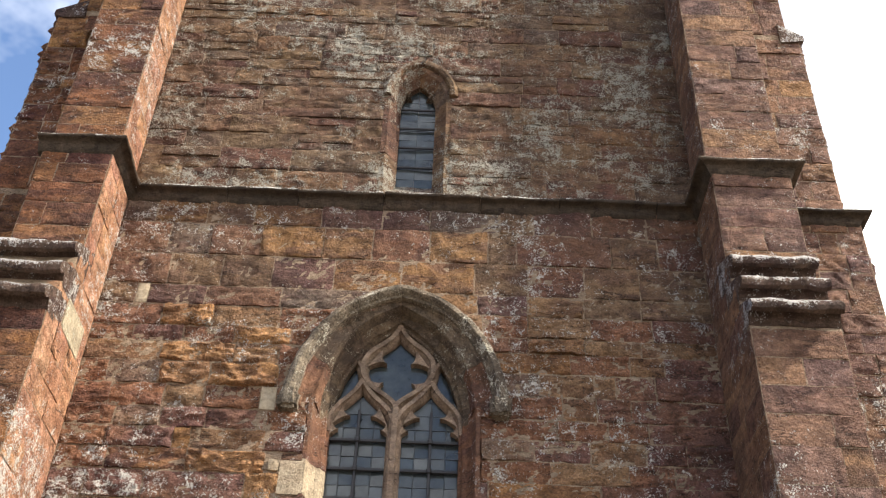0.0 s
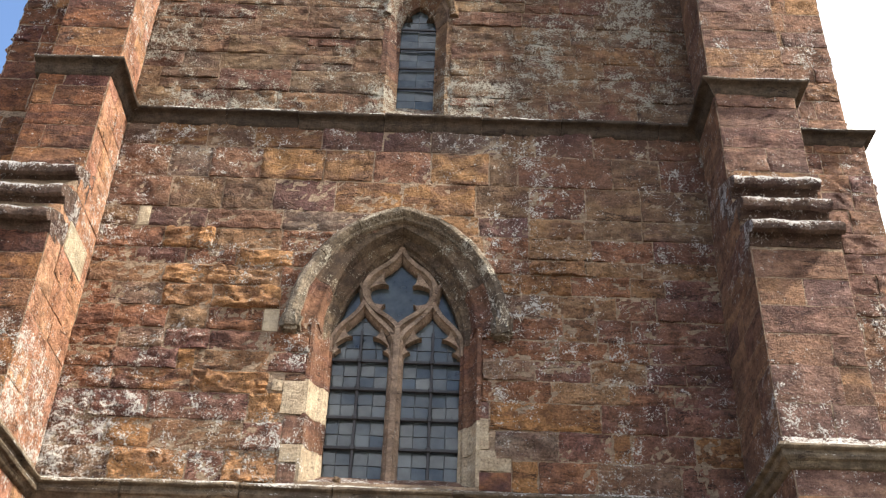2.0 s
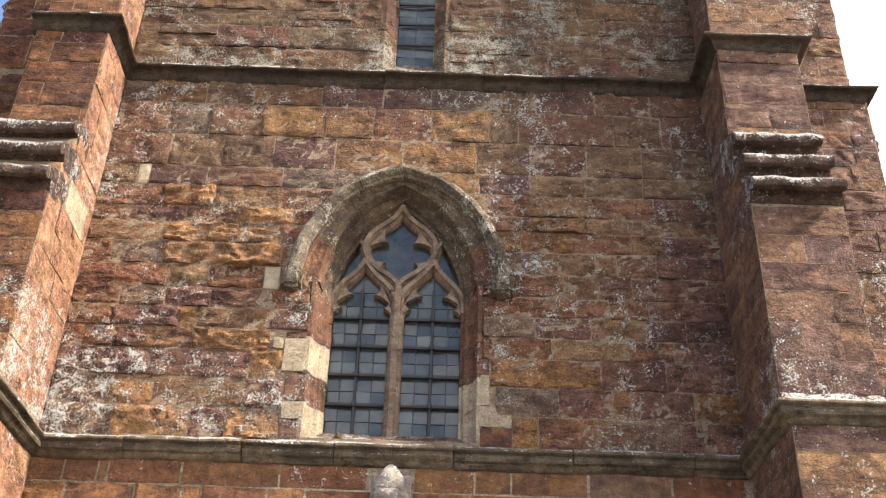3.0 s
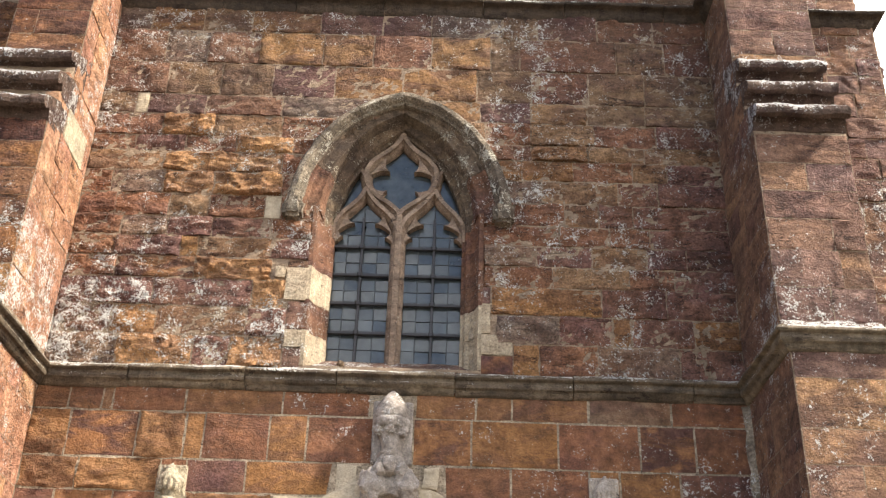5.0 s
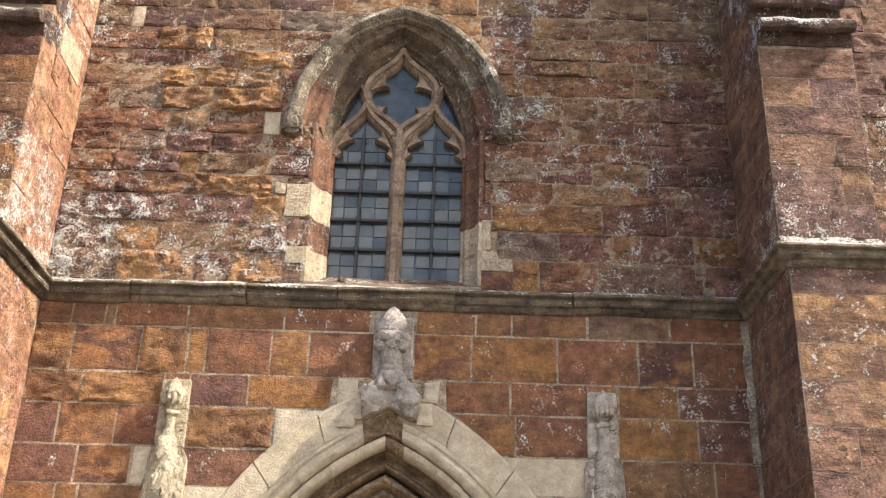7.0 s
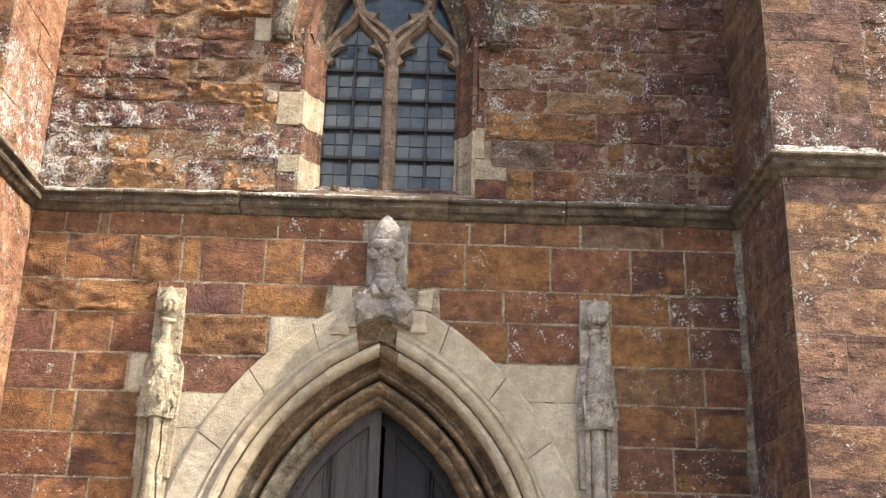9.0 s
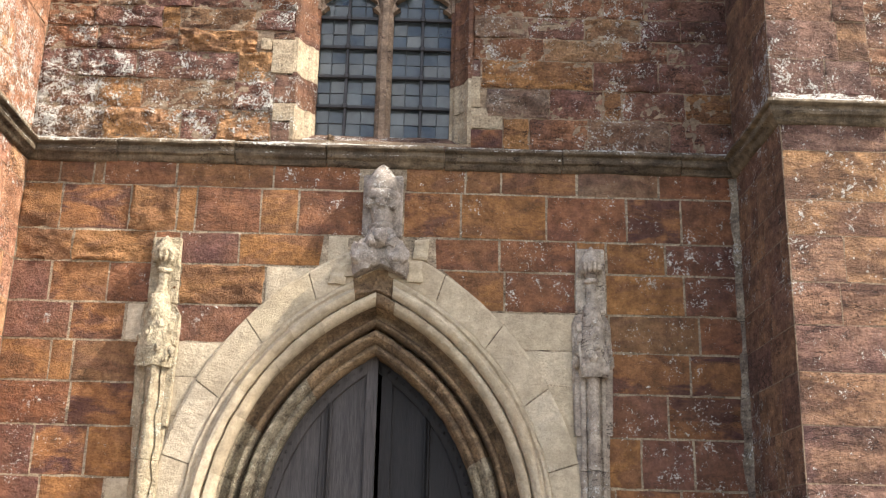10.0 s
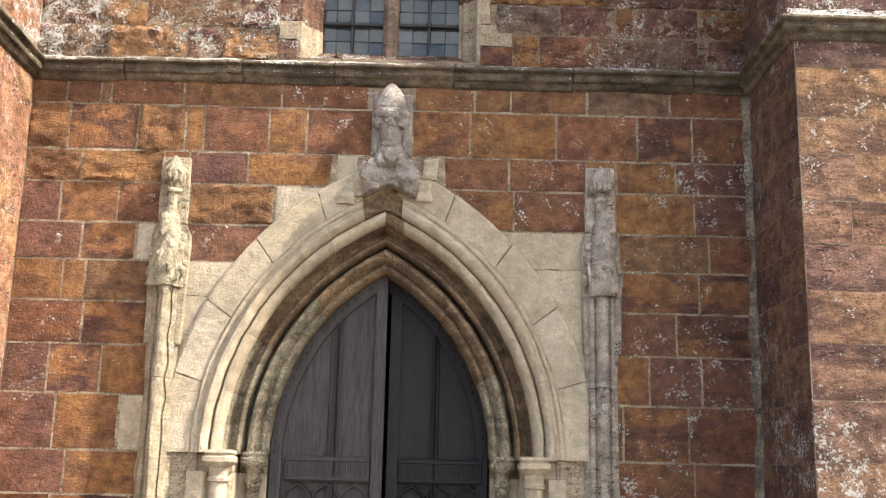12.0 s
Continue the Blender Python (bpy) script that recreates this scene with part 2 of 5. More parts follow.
m_eroded = stone("eroded_cream_limestone", [(p, (r * 1.22, g * 1.24, b * 1.22)) for p, (r, g, b) in CREAM], band=0.35, band_colour=(0.3, 0.23, 0.15), lichen=0.62, lichen_colour=(0.8, 0.77, 0.62), bump=1.1, grain=0.3, soil=0.3, strata=0.3, mottle=0.5)
m_finial = stone("grey_carved_stone", [(0.0, (0.45, 0.375, 0.315)), (1.0, (0.5, 0.42, 0.355))], band=0.3, band_colour=(0.2, 0.16, 0.13), lichen=0.42, bump=0.6, grain=0.3, soil=0.4, strata=0.2)
m_shaft = stone("grey_pink_stone", [(0.0, (0.47, 0.385, 0.31)), (1.0, (0.54, 0.45, 0.355))], band=0.25, grain=0.3, lichen=0.42, bump=0.5, soil=0.45)
m_crust = stone("crusted_ironstone", [(0.0, (0.24, 0.14, 0.1)), (1.0, (0.31, 0.18, 0.12))], band=0.4, lichen=0.76, lichen_colour=(0.76, 0.72, 0.66), bump=1.3, grain=0.4)
m_cement = stone("grey_cement", [(0.0, (0.36, 0.285, 0.205)), (1.0, (0.42, 0.335, 0.245))], band=0.5, lichen=0.45, bump=0.5)
m_pointing = stone("pale_pointing", [(0.0, (0.44, 0.34, 0.23)), (1.0, (0.5, 0.39, 0.27))], band=0.2, lichen=0.3, bump=0.4, island=True)
m_mortar = stone("lime_mortar", [(0.0, (0.36, 0.255, 0.168)), (1.0, (0.43, 0.31, 0.21))], band=0.15, lichen=0.5, lichen_colour=(0.6, 0.53, 0.43), bump=0.8, grain=0.3, soil=0.25, mottle=0.5, island=True)


def plain(name, colour, rough=0.8, grain=30.0, metal=0.0, stretch=(1, 1, 1), dark=0.5, bump=0.004, shine=0.5):
    n = Nodes(name)
    pos = n.add("Mapping", {"Scale": stretch}, Vector=n.add("NewGeometry").outputs["Position"]).outputs[0]
    rand = n.add("ObjectInfo").outputs["Random"]
    a, b = n.noise(pos, grain, 6.0, 0.7), n.noise(pos, grain / 9, 4.0, 0.6)
    col = n.mix(n.ramp(a, [(0.3, 0.0), (0.7, 1.0)]), tuple(dark * c for c in colour), colour)
    col = n.mix(0.6, col, n.ramp(b, [(0.3, 0.45), (0.7, 1.2)]), "MULTIPLY")
    col = n.mix(0.4, col, n.ramp(rand, [(0.0, 0.6), (1.0, 1.1)]), "MULTIPLY")
    n.put("Base Color", col)
    n.bsdf.inputs["Roughness"].default_value, n.bsdf.inputs["Metallic"].default_value = rough, metal
    n.bsdf.inputs["Specular IOR Level"].default_value = shine
    n.put("Normal", n.add("Bump", {"Strength": 0.7, "Distance": bump}, Height=a).outputs[0])
    return n.mat


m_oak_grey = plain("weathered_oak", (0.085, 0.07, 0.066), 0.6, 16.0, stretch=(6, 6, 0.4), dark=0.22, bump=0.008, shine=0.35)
# The right leaf's shade is in this colour: the same oak, far darker.
m_oak_shaded = plain("shaded_oak", (0.022, 0.018, 0.018), 0.6, 16.0, stretch=(6, 6, 0.4), dark=0.3, bump=0.008, shine=0.3)
m_iron = plain("rusted_iron", (0.022, 0.017, 0.018), 0.6, 40.0)
m_lead = plain("lead_came", (0.05, 0.052, 0.055), 0.5, 40.0)
m_dark = plain("dark_plaster", (0.05, 0.045, 0.04), 0.95, 8.0)
m_grass = plain("dry_gravel", (0.21, 0.18, 0.14), 0.95, 5.0, dark=0.5, bump=0.03)


def glass(name):
    n = Nodes(name)
    pos = n.add("NewGeometry").outputs["Position"]
    rand = n.add("ObjectInfo").outputs["Random"]
    col = n.mix(n.ramp(n.noise(pos, 9.0, 4.0), [(0.35, 0.0), (0.7, 1.0)]), (0.03, 0.036, 0.04), (0.075, 0.088, 0.09))
    col = n.mix(n.ramp(rand, [(0.0, 0.0), (0.8, 0.15), (1.0, 0.5)]), col, (0.16, 0.175, 0.175))
    n.put("Base Color", col)
    n.bsdf.inputs["Roughness"].default_value = 0.12
    n.bsdf.inputs["IOR"].default_value = 1.48
    n.bsdf.inputs["Transmission Weight"].default_value = 0.25
    n.put("Normal", n.add("Bump", {"Strength": 0.35, "Distance": 0.004}, Height=n.noise(pos, 14.0, 2.0)).outputs[0])
    return n.mat


m_glass = glass("old_window_glass")


# ---- building helpers ----
def base_of(ob):
    """Where a thing's own origin lies in the world."""
    at = Vector((0, 0, 0))
    while ob:
        at += ob.location
        ob = ob.parent
    return at


def part(name, data, material, parent=None, label=""):
    """Link verts and faces, or a bmesh, as one mesh object; with a parent it is a part of it."""
    mesh = bpy.data.meshes.new(name)
    if isinstance(data, tuple):
        mesh.from_pydata([tuple(v) for v in data[0]], [], data[1])
    else:
        data.to_mesh(mesh)
        data.free()
    mesh.materials.append(material)
    ob = new(name, mesh)
    if parent:
        ob.parent = parent
        ob.location = -base_of(parent)
    if label:
        ob["label"] = label
    return ob


def smooth(ob, degrees=42):
    ob.data.polygons.foreach_set("use_smooth", [True] * len(ob.data.polygons))
    ob.data.set_sharp_from_angle(angle=radians(degrees))
    return ob


def empty(name, at, label, category, group="", kind=""):
    ob = new(name)
    ob.location = at
    return tagged(ob, label, category, group, kind)


def join(*pieces):
    verts, faces = [], []
    for v, f in pieces:
        k = len(verts)
        verts += v
        faces += [tuple(i + k for i in face) for face in f]
    return verts, faces


def box(x0, x1, y0, y1, z0, z1):
    v = [(x, y, z) for z in (z0, z1) for y in (y0, y1) for x in (x0, x1)]
    return v, [(0, 2, 3, 1), (4, 5, 7, 6), (0, 1, 5, 4), (2, 6, 7, 3), (0, 4, 6, 2), (1, 3, 7, 5)]


def bevel_box(x0, x1, y0, y1, z0, z1, r=0.008, n=1):
    bm = bmesh.new()
    v, f = box(x0, x1, y0, y1, z0, z1)
    vs = [bm.verts.new(p) for p in v]
    for face in f:
        bm.faces.new([vs[i] for i in face])
    bmesh.ops.bevel(bm, geom=bm.edges[:], offset=r, segments=n, affect="EDGES", clamp_overlap=True)
    bmesh.ops.recalc_face_normals(bm, faces=bm.faces[:])
    return bm


def loft(rings, closed=True, caps=True):
    """Skin rings of points; each ring is a closed outline."""
    m = len(rings[0])
    verts = [tuple(p) for ring in rings for p in ring]
    faces = []
    for i in range(len(rings) - 1):
        for j in range(m if closed else m - 1):
            k = (j + 1) % m
            faces.append((i * m + j, i * m + k, (i + 1) * m + k, (i + 1) * m + j))
    if caps:
        faces += [tuple(range(m))[::-1], tuple(range((len(rings) - 1) * m, len(rings) * m))]
    return verts, faces


def fixed(data):
    """The same mesh with outward normals."""
    bm = bmesh.new()
    vs = [bm.verts.new(p) for p in data[0]]
    for f in data[1]:
        try:
            bm.faces.new([vs[i] for i in f])
        except ValueError:
            pass
    bmesh.ops.recalc_face_normals(bm, faces=bm.faces[:])
    return bm


def worn(bm, amp, scale, seed=0.0):
    for v in bm.verts:
        p = Vector(v.co) * scale + Vector((seed, seed * 1.7, 0))
        v.co += Vector((noise.noise(p), noise.noise(p + Vector((9, 3, 5))), noise.noise(p + Vector((2, 8, 7))))) * amp
    return bm


rng = random.Random(7)


class Face:
    """A plane of masonry: u runs along it, z up, out of it by n."""

    def __init__(self, origin, u, n):
        self.o, self.u, self.n = Vector(origin), Vector(u), Vector(n)

    def at(self, u, z, out):
        return self.o + self.u * u + self.n * out + Vector((0, 0, z))


def block(face, ul0, ur0, ul1, ur1, z0, z1, rough=0.012, proud=0.0, deep=0.1, seed=None, floor=-0.005):
    """One stone: an uneven front with rounded, nibbled edges on a skirt that runs into the wall."""
    seed = rng.uniform(0, 500) if seed is None else seed
    w, h = max(ur0 - ul0, ur1 - ul1), z1 - z0
    fine = 1 if rough > 0.01 else 0
    nu, nv = (7 + 13 * fine if w > 0.35 else 6 + 8 * fine if w > 0.18 else 5), (5 + 7 * fine if h > 0.15 else 5 + 3 * fine)
    tilt_u, tilt_v = rng.uniform(-1, 1) * rough * 0.6, rng.uniform(-1, 1) * rough * 0.6
    cu, cz = 0.25 * (ul0 + ur0 + ul1 + ur1), 0.5 * (z0 + z1)
    centre = face.at(cu, cz, 0)
    verts, faces = [], []
    sag = min(0.4, 0.02 / max(w, 0.05))
    us = [0, sag] + [sag + (1 - 2 * sag) * i / (nu - 3) for i in range(1, nu - 3)] + [1 - sag, 1] if nu > 4 else [0, sag, 1 - sag, 1]
    sagv = min(0.4, 0.02 / max(h, 0.05))
    vs = [0, sagv] + [sagv + (1 - 2 * sagv) * i / (nv - 3) for i in range(1, nv - 3)] + [1 - sagv, 1] if nv > 4 else [0, sagv, 1 - sagv, 1]
    for j, b in enumerate(vs):
        for i, a in enumerate(us):
            left, right = ul0 + (ul1 - ul0) * b, ur0 + (ur1 - ur0) * b
            u, z = left + (right - left) * a, z0 + h * b
            edge = (i in (0, nu - 1)) + (j in (0, nv - 1))
            q = Vector((u * 9 + seed, z * 9, seed * 0.3))
            out = proud + rough * (1.1 * noise.noise(q * 0.55) + 0.9 * noise.noise(Vector((q.x * 1.1, q.y * 2.6, q.z)))) + tilt_u * (2 * a - 1) + tilt_v * (2 * b - 1)
            if fine:
                ledge = noise.noise(Vector((u * 4.5 + seed, z * 8 + 0.8 * noise.noise(q * 0.5), 3.0)))
                out -= rough * 1.0 * min(1.0, max(0.0, (ledge - 0.2) * 7))
                out += rough * 0.45 * noise.noise(q * 4.0)
                scoop = noise.noise(Vector((u * 7 + seed, z * 13, seed))) + 0.5 * noise.noise(Vector((u * 19, z * 27 + seed, seed)))
                out -= rough * 0.9 * min(1.0, max(0.0, (scoop - 0.3) * 5))
            if edge:
                out -= 0.0015 + 0.2 * rough + 0.9 * rough * abs(noise.noise(q * 2.1 + Vector((4, 4, 4))))
            out = max(out + 0.75 * rough, floor + 0.002 * noise.noise(q * 3.0))
            u += (0.003 + rough * 0.5) * noise.noise(q * 1.9 + Vector((0, 7, 0)))
            z += (0.004 + rough * 0.5) * noise.noise(q * 1.5 + Vector((5, 0, 0)))
            verts.append(face.at(u, z, out) - centre)
    for j in range(nv - 1):
        for i in range(nu - 1):
            faces.append((j * nu + i, j * nu + i + 1, (j + 1) * nu + i + 1, (j + 1) * nu + i))
    rim = [i for i in range(nu)] + [j * nu + nu - 1 for j in range(1, nv)] + [(nv - 1) * nu + i for i in range(nu - 2, -1, -1)] + [j * nu for j in range(nv - 2, 0, -1)]
    k = len(verts)
    for r in rim:
        v = verts[r]
        verts.append(v - face.n * (deep + (v + centre - face.o).dot(face.n)))
    for i in range(len(rim)):
        j = (i + 1) % len(rim)
        faces.append((rim[i], k + i, k + j, rim[j]))
    if face.u.cross(Vector((0, 0, 1))).dot(face.n) < 0:
        faces = [f[::-1] for f in faces]
    return (verts, faces), centre


def lay(face, parent, u0, u1, levels, lengths, material, rough, cuts=None, joint=0.012, special=None, name="stone_block", wild=0.0, plan=None, kinds=None, floor=-0.005):
    """Courses of stones between u0 and u1, left out inside cuts(z), which gives spans (u, u)."""
    count = 0
    for row, (za, zb) in enumerate(zip(levels, levels[1:])):
        za, zb = za + joint / 2, zb - joint / 2
        low, high = (cuts(za) if cuts else []), (cuts(zb) if cuts else [])
        spans = []
        if cuts:
            keys = {k for k, _, _ in low} | {k for k, _, _ in high}
            for key in keys:
                a = next(((s, e) for k, s, e in low if k == key), None)
                b = next(((s, e) for k, s, e in high if k == key), None)
                if b is None:
                    c = 0.5 * (a[0] + a[1])
                    b = (c - 0.02, c + 0.02)
                if a is None:
                    a = b
                spans.append((a[0], b[0], a[1], b[1]))
        for s, e, m in (special or {}).get(row, ()):
            spans.append((s, s, e, e))
            if m is None:
                continue
            data, centre = block(face, s + joint / 2, e - joint / 2, s + joint / 2, e - joint / 2, za, zb, rough * 0.3, 0.008)
            ob = part(name, data, m, parent)
            ob.location = centre - base_of(parent)
        spans.sort()
        if row in (plan or {}):
            for letters, *xs in plan[row]:
                for kind, l, r in zip(letters, xs, xs[1:]):
                    l0 = l1 = l + joint / 2
                    r0 = r1 = r - joint / 2
                    for s0, s1, e0, e1 in spans:
                        if l + r < 0.5 * (s0 + s1 + e0 + e1):
                            r0, r1 = min(r0, s0 - joint / 2), min(r1, s1 - joint / 2)
                        else:
                            l0, l1 = max(l0, e0 + joint / 2), max(l1, e1 + joint / 2)
                    if r0 - l0 < 0.02 or r1 - l1 < 0.02:
                        if max(r0 - l0, r1 - l1) < 0.06:
                            continue
                        r0, r1 = max(r0, l0 + 0.02), max(r1, l1 + 0.02)
                    rr = rough * ((2.8 if rough < 0.01 else 1.8) if kind == "e" else 1.0)
                    data, centre = block(face, l0, r0, l1, r1, za, zb, rr, rng.uniform(-0.5, 0.6) * rough, floor=floor)
                    ob = smooth(part(name, data, kinds[kind], parent))
                    ob.location = centre - base_of(parent)
            continue
        runs, left = [], (u0, u0)
        for s0, s1, e0, e1 in spans:
            runs.append((left, (s0, s1)))
            left = (max(left[0], e0), max(left[1], e1))
        runs.append((left, (u1, u1)))
        for (a0, a1), (b0, b1) in runs:
            if min(b0, u1) - max(a0, u0) < 0.05 and min(b1, u1) - max(a1, u0) < 0.05:
                continue
            if b0 - a0 < 0.01 or b1 - a1 < 0.01:
                b0, b1 = max(b0, a0 + 0.012), max(b1, a1 + 0.012)
            mid = 0.5 * (a0 + a1 + joint)
            stop = 0.5 * (b0 + b1)
            edges = []
            while True:
                step = rng.uniform(*lengths) * (1.0 if rng.random() > 0.18 else 0.5)
                if mid + step > stop - lengths[0] * 0.6:
                    break
                mid += step
                edges.append(mid)
            ends = [(a0, a1)] + [(e, e) for e in edges] + [(b0, b1)]
            for (l0, l1), (r0, r1) in zip(ends, ends[1:]):
                g = joint / 2
                l0_, l1_, r0_, r1_ = l0 + g, l1 + g, r0 - g, r1 - g
                if r0_ - l0_ < 0.015 or r1_ - l1_ < 0.015:
                    r0_, r1_ = max(r0_, l0_ + 0.015), max(r1_, l1_ + 0.015)
                pieces = [(za, zb)]
                if wild and zb - za > 0.17 and rng.random() < wild:
                    cut = za + (zb - za) * rng.uniform(0.38, 0.62)
                    pieces = [(za, cut - g), (cut + g, zb)]
                for p0, p1 in pieces:
                    t0, t1 = (p0 - za) / (zb - za), (p1 - za) / (zb - za)
                    mix = lambda a, b, t: a + (b - a) * t
                    data, centre = block(face, mix(l0_, l1_, t0), mix(r0_, r1_, t0), mix(l0_, l1_, t1), mix(r0_, r1_, t1), p0, p1, rough, rng.uniform(-0.6, 0.7) * rough, floor=floor)
                    ob = smooth(part(name, data, material, parent))
                    ob.location = centre - base_of(parent)
                    count += 1
    return count


class Arch:
    """A two-centred pointed arch about x = cx, springing at zs; r0 is the radius of the opening of half width a."""

    def __init__(self, cx, zs, a, rise):
        self.cx, self.zs = cx, zs
        self.r0 = (a * a + rise * rise) / (2 * a)
        self.off = self.r0 - a

    def half(self, z, r):
        """Half width at height z for radius r."""
        if z <= self.zs:
            return r - self.off
        d = r * r - (z - self.zs) ** 2
        return math.sqrt(d) - self.off if d > self.off ** 2 else None

    def point(self, side, r, s):
        th = math.acos(min(1, self.off / r)) * s
        return self.cx + side * (r * math.cos(th) - self.off), self.zs + r * math.sin(th)

    def piece(self, side, profile, s0, s1, n=5):
        """A length of moulding: profile is an outline of (half width at springing, y)."""
        rings = []
        for i in range(n + 1):
            s = s0 + (s1 - s0) * i / n
            ring = []
            for h, y in profile:
                x, z = self.point(side, h + self.off, s)
                ring.append((x, y, z))
            rings.append(ring)
        return loft(rings)

    def jamb(self, side, profile, z0, z1):
        return loft([[(self.cx + side * h, y, z) for h, y in profile] for z in (z0, z1)])


class Depressed(Arch):
    """A pointed arch with round haunches and flatter upper limbs; half and rise are those of its outer edge."""

    def __init__(self, cx, zs, half, rise, haunch, limb):
        self.cx, self.zs, self.off = cx, zs, 0.0
        self.limbs = [Vector((half, 0)), Vector((half * 0.99, haunch)), Vector((limb[0], limb[1])), Vector((0, rise))]
        self.outer = half

    def half(self, z, r):
        if z <= self.zs:
            return r
        ends = [self.point(1, r, i / 40) for i in range(41)]
        for (xa, za), (xb, zb) in zip(ends, ends[1:]):
            if za <= z <= zb:
                return xa + (xb - xa) * (z - za) / (zb - za) - self.cx
        return None

    def point(self, side, r, s):
        a, b, c, d = self.limbs
        k = 1 - s
        p = a * k ** 3 + b * 3 * k * k * s + c * 3 * k * s * s + d * s ** 3
        t = ((b - a) * k * k + (c - b) * 2 * k * s + (d - c) * s * s).normalized()
        n = Vector((t.y, -t.x)).lerp(Vector((0, 1.03)), s ** 8)
        p = p + n * (r - self.outer)
        return self.cx + side * p.x, self.zs + p.y


def roll(h, y, r, n=8, a0=0.0, a1=360.0):
    return [(h + r * math.cos(radians(a0 + (a1 - a0) * i / n)), y + r * math.sin(radians(a0 + (a1 - a0) * i / n))) for i in range(n + (a1 - a0 < 360))]

# ---- measures of the tower ----
WALL = 7.6                       # the plane of the west wall
LEFT, RIGHT = -3.05, 2.30        # its corners with the buttresses
Z_LOW, Z_UP, Z_TOP = 4.62, 8.32, 13.2
door_arch = Arch(-0.385, 1.80, 0.80, 1.35)
MEET = -0.35                     # where the two leaves of the door meet
win_arch = Arch(-0.40, 5.93, 0.93, 1.43)
slit_arch = Arch(-0.387, 9.72, 0.175, 0.33)
win_hood = Depressed(-0.41, 6.08, 0.935, 1.23, 0.62, (0.55, 1.12))
slit_hood = Depressed(-0.37, 9.78, 0.39, 0.54, 0.3, (0.22, 0.49))
win_edge = Arch(-0.41, 6.12, 0.64, 1.00)
win_deep = Arch(-0.408, 6.03, 0.93, 1.43)
WIN = 0.70                       # half width of the window's outer order
R_VOUS = 1.525 + door_arch.off   # outer edge of the door's ring of voussoirs


def openings(z):
    """Spans of the wall's face left free at height z, for the stones."""
    spans = []
    if z < 3.152:
        spans.append(("door", -1.83, 1.10))
    else:
        h = door_arch.half(z, R_VOUS)
        if h:
            spans.append(("door", door_arch.cx - h, door_arch.cx + h))
    if 4.7 < z:
        h = WIN if z < 6.1 else win_hood.half(z, 0.885)
        if h:
            spans.append(("window", win_hood.cx - h, win_hood.cx + h))
    if z > 8.4:
        h = slit_arch.half(z, 0.34 + slit_arch.off)
        if h:
            spans.append(("slit", slit_arch.cx - h, slit_arch.cx + h))
    return spans


def voids(z):
    """Spans that go right through the wall."""
    spans = []
    for arch, h0, lo in ((door_arch, 1.25, 0.0), (win_arch, 0.75, 4.74), (slit_arch, 0.33, 8.44)):
        if z >= lo:
            h = arch.half(z, h0 + arch.off) if arch is not win_arch or z < 6.1 else win_hood.half(z, 0.84)
            if h and h > 0.002:
                spans.append((arch.cx - h, arch.cx + h))
    return sorted(spans)


def cored_wall(x0, x1, y0, y1, z0, z1, dz=0.06):
    """A thick wall with its openings cut through, in level slices."""
    pieces = []
    n = max(1, round((z1 - z0) / dz))
    for i in range(n):
        a, b = z0 + (z1 - z0) * i / n, z0 + (z1 - z0) * (i + 1) / n
        left = x0
        for s, e in voids(0.5 * (a + b)) + [(x1, x1)]:
            if s > left:
                v, f = box(left, s, y0, y1, a, b)
                pieces.append((v, f))
            left = e
    return join(*pieces)


# ---- ground and sky-side shell ----
bm = bmesh.new()
rings = [0.5, 6, 14, 30, 80, 300, 1500]
prev = None
for r in rings:
    ring = [bm.verts.new((r * math.cos(a * math.pi / 24), 4 + r * math.sin(a * math.pi / 24), 0.04 * noise.noise(Vector((r, a, 0))) if 4 < r < 200 else 0)) for a in range(48)]
    if prev:
        for i in range(48):
            bm.faces.new((prev[i], prev[(i + 1) % 48], ring[(i + 1) % 48], ring[i]))
    else:
        bm.faces.new(ring)
    prev = ring
tagged(smooth(part("ground", bm, m_grass)), "dry gravelly ground in front of the tower", "ground", kind="structure")

CORE = -0.002                    # how far the mortar lies behind the plane of the stones
wall_low = tagged(part("wall_1", cored_wall(-3.6, 2.9, WALL - 0.001, WALL + 0.75, -0.1, Z_LOW), m_pointing), "orange and purple ironstone ashlar wall round the church door", "wall", kind="structure")
wall_mid = tagged(part("wall_2", cored_wall(-3.6, 2.9, WALL - 0.001, WALL + 0.75, Z_LOW, Z_UP), m_mortar), "weathered brown ironstone wall with white lichen and a traceried window", "wall", kind="structure")
wall_top = tagged(part("wall_3", cored_wall(-3.6, 2.9, WALL + 0.004, WALL + 0.75, Z_UP, Z_TOP), m_mortar), "eroded grey brown ironstone wall above the upper string course", "wall", kind="structure")
tagged(part("wall_4", join(box(-3.68, -3.0, WALL + 0.75, 13.2, -0.1, Z_TOP), box(2.4, 3.0, WALL + 0.75, 13.2, -0.1, Z_TOP), box(-3.0, 2.4, 12.6, 13.2, -0.1, Z_TOP)), m_mortar), "plain stone side and back walls of the tower", "wall", kind="structure")
tagged(part("floor", box(-3.0, 2.4, WALL + 0.75, 12.6, -0.1, 0.02), m_dark), "dark stone floor inside the tower", "floor", kind="structure")
tagged(part("ceiling", join(box(-3.0, 2.4, WALL + 0.75, 12.6, 4.2, 4.35), box(-3.68, 3.0, WALL + 0.1, 13.2, Z_TOP, Z_TOP + 0.15)), m_dark), "dark boarded tower ceiling and flat lead roof", "ceiling", kind="structure")


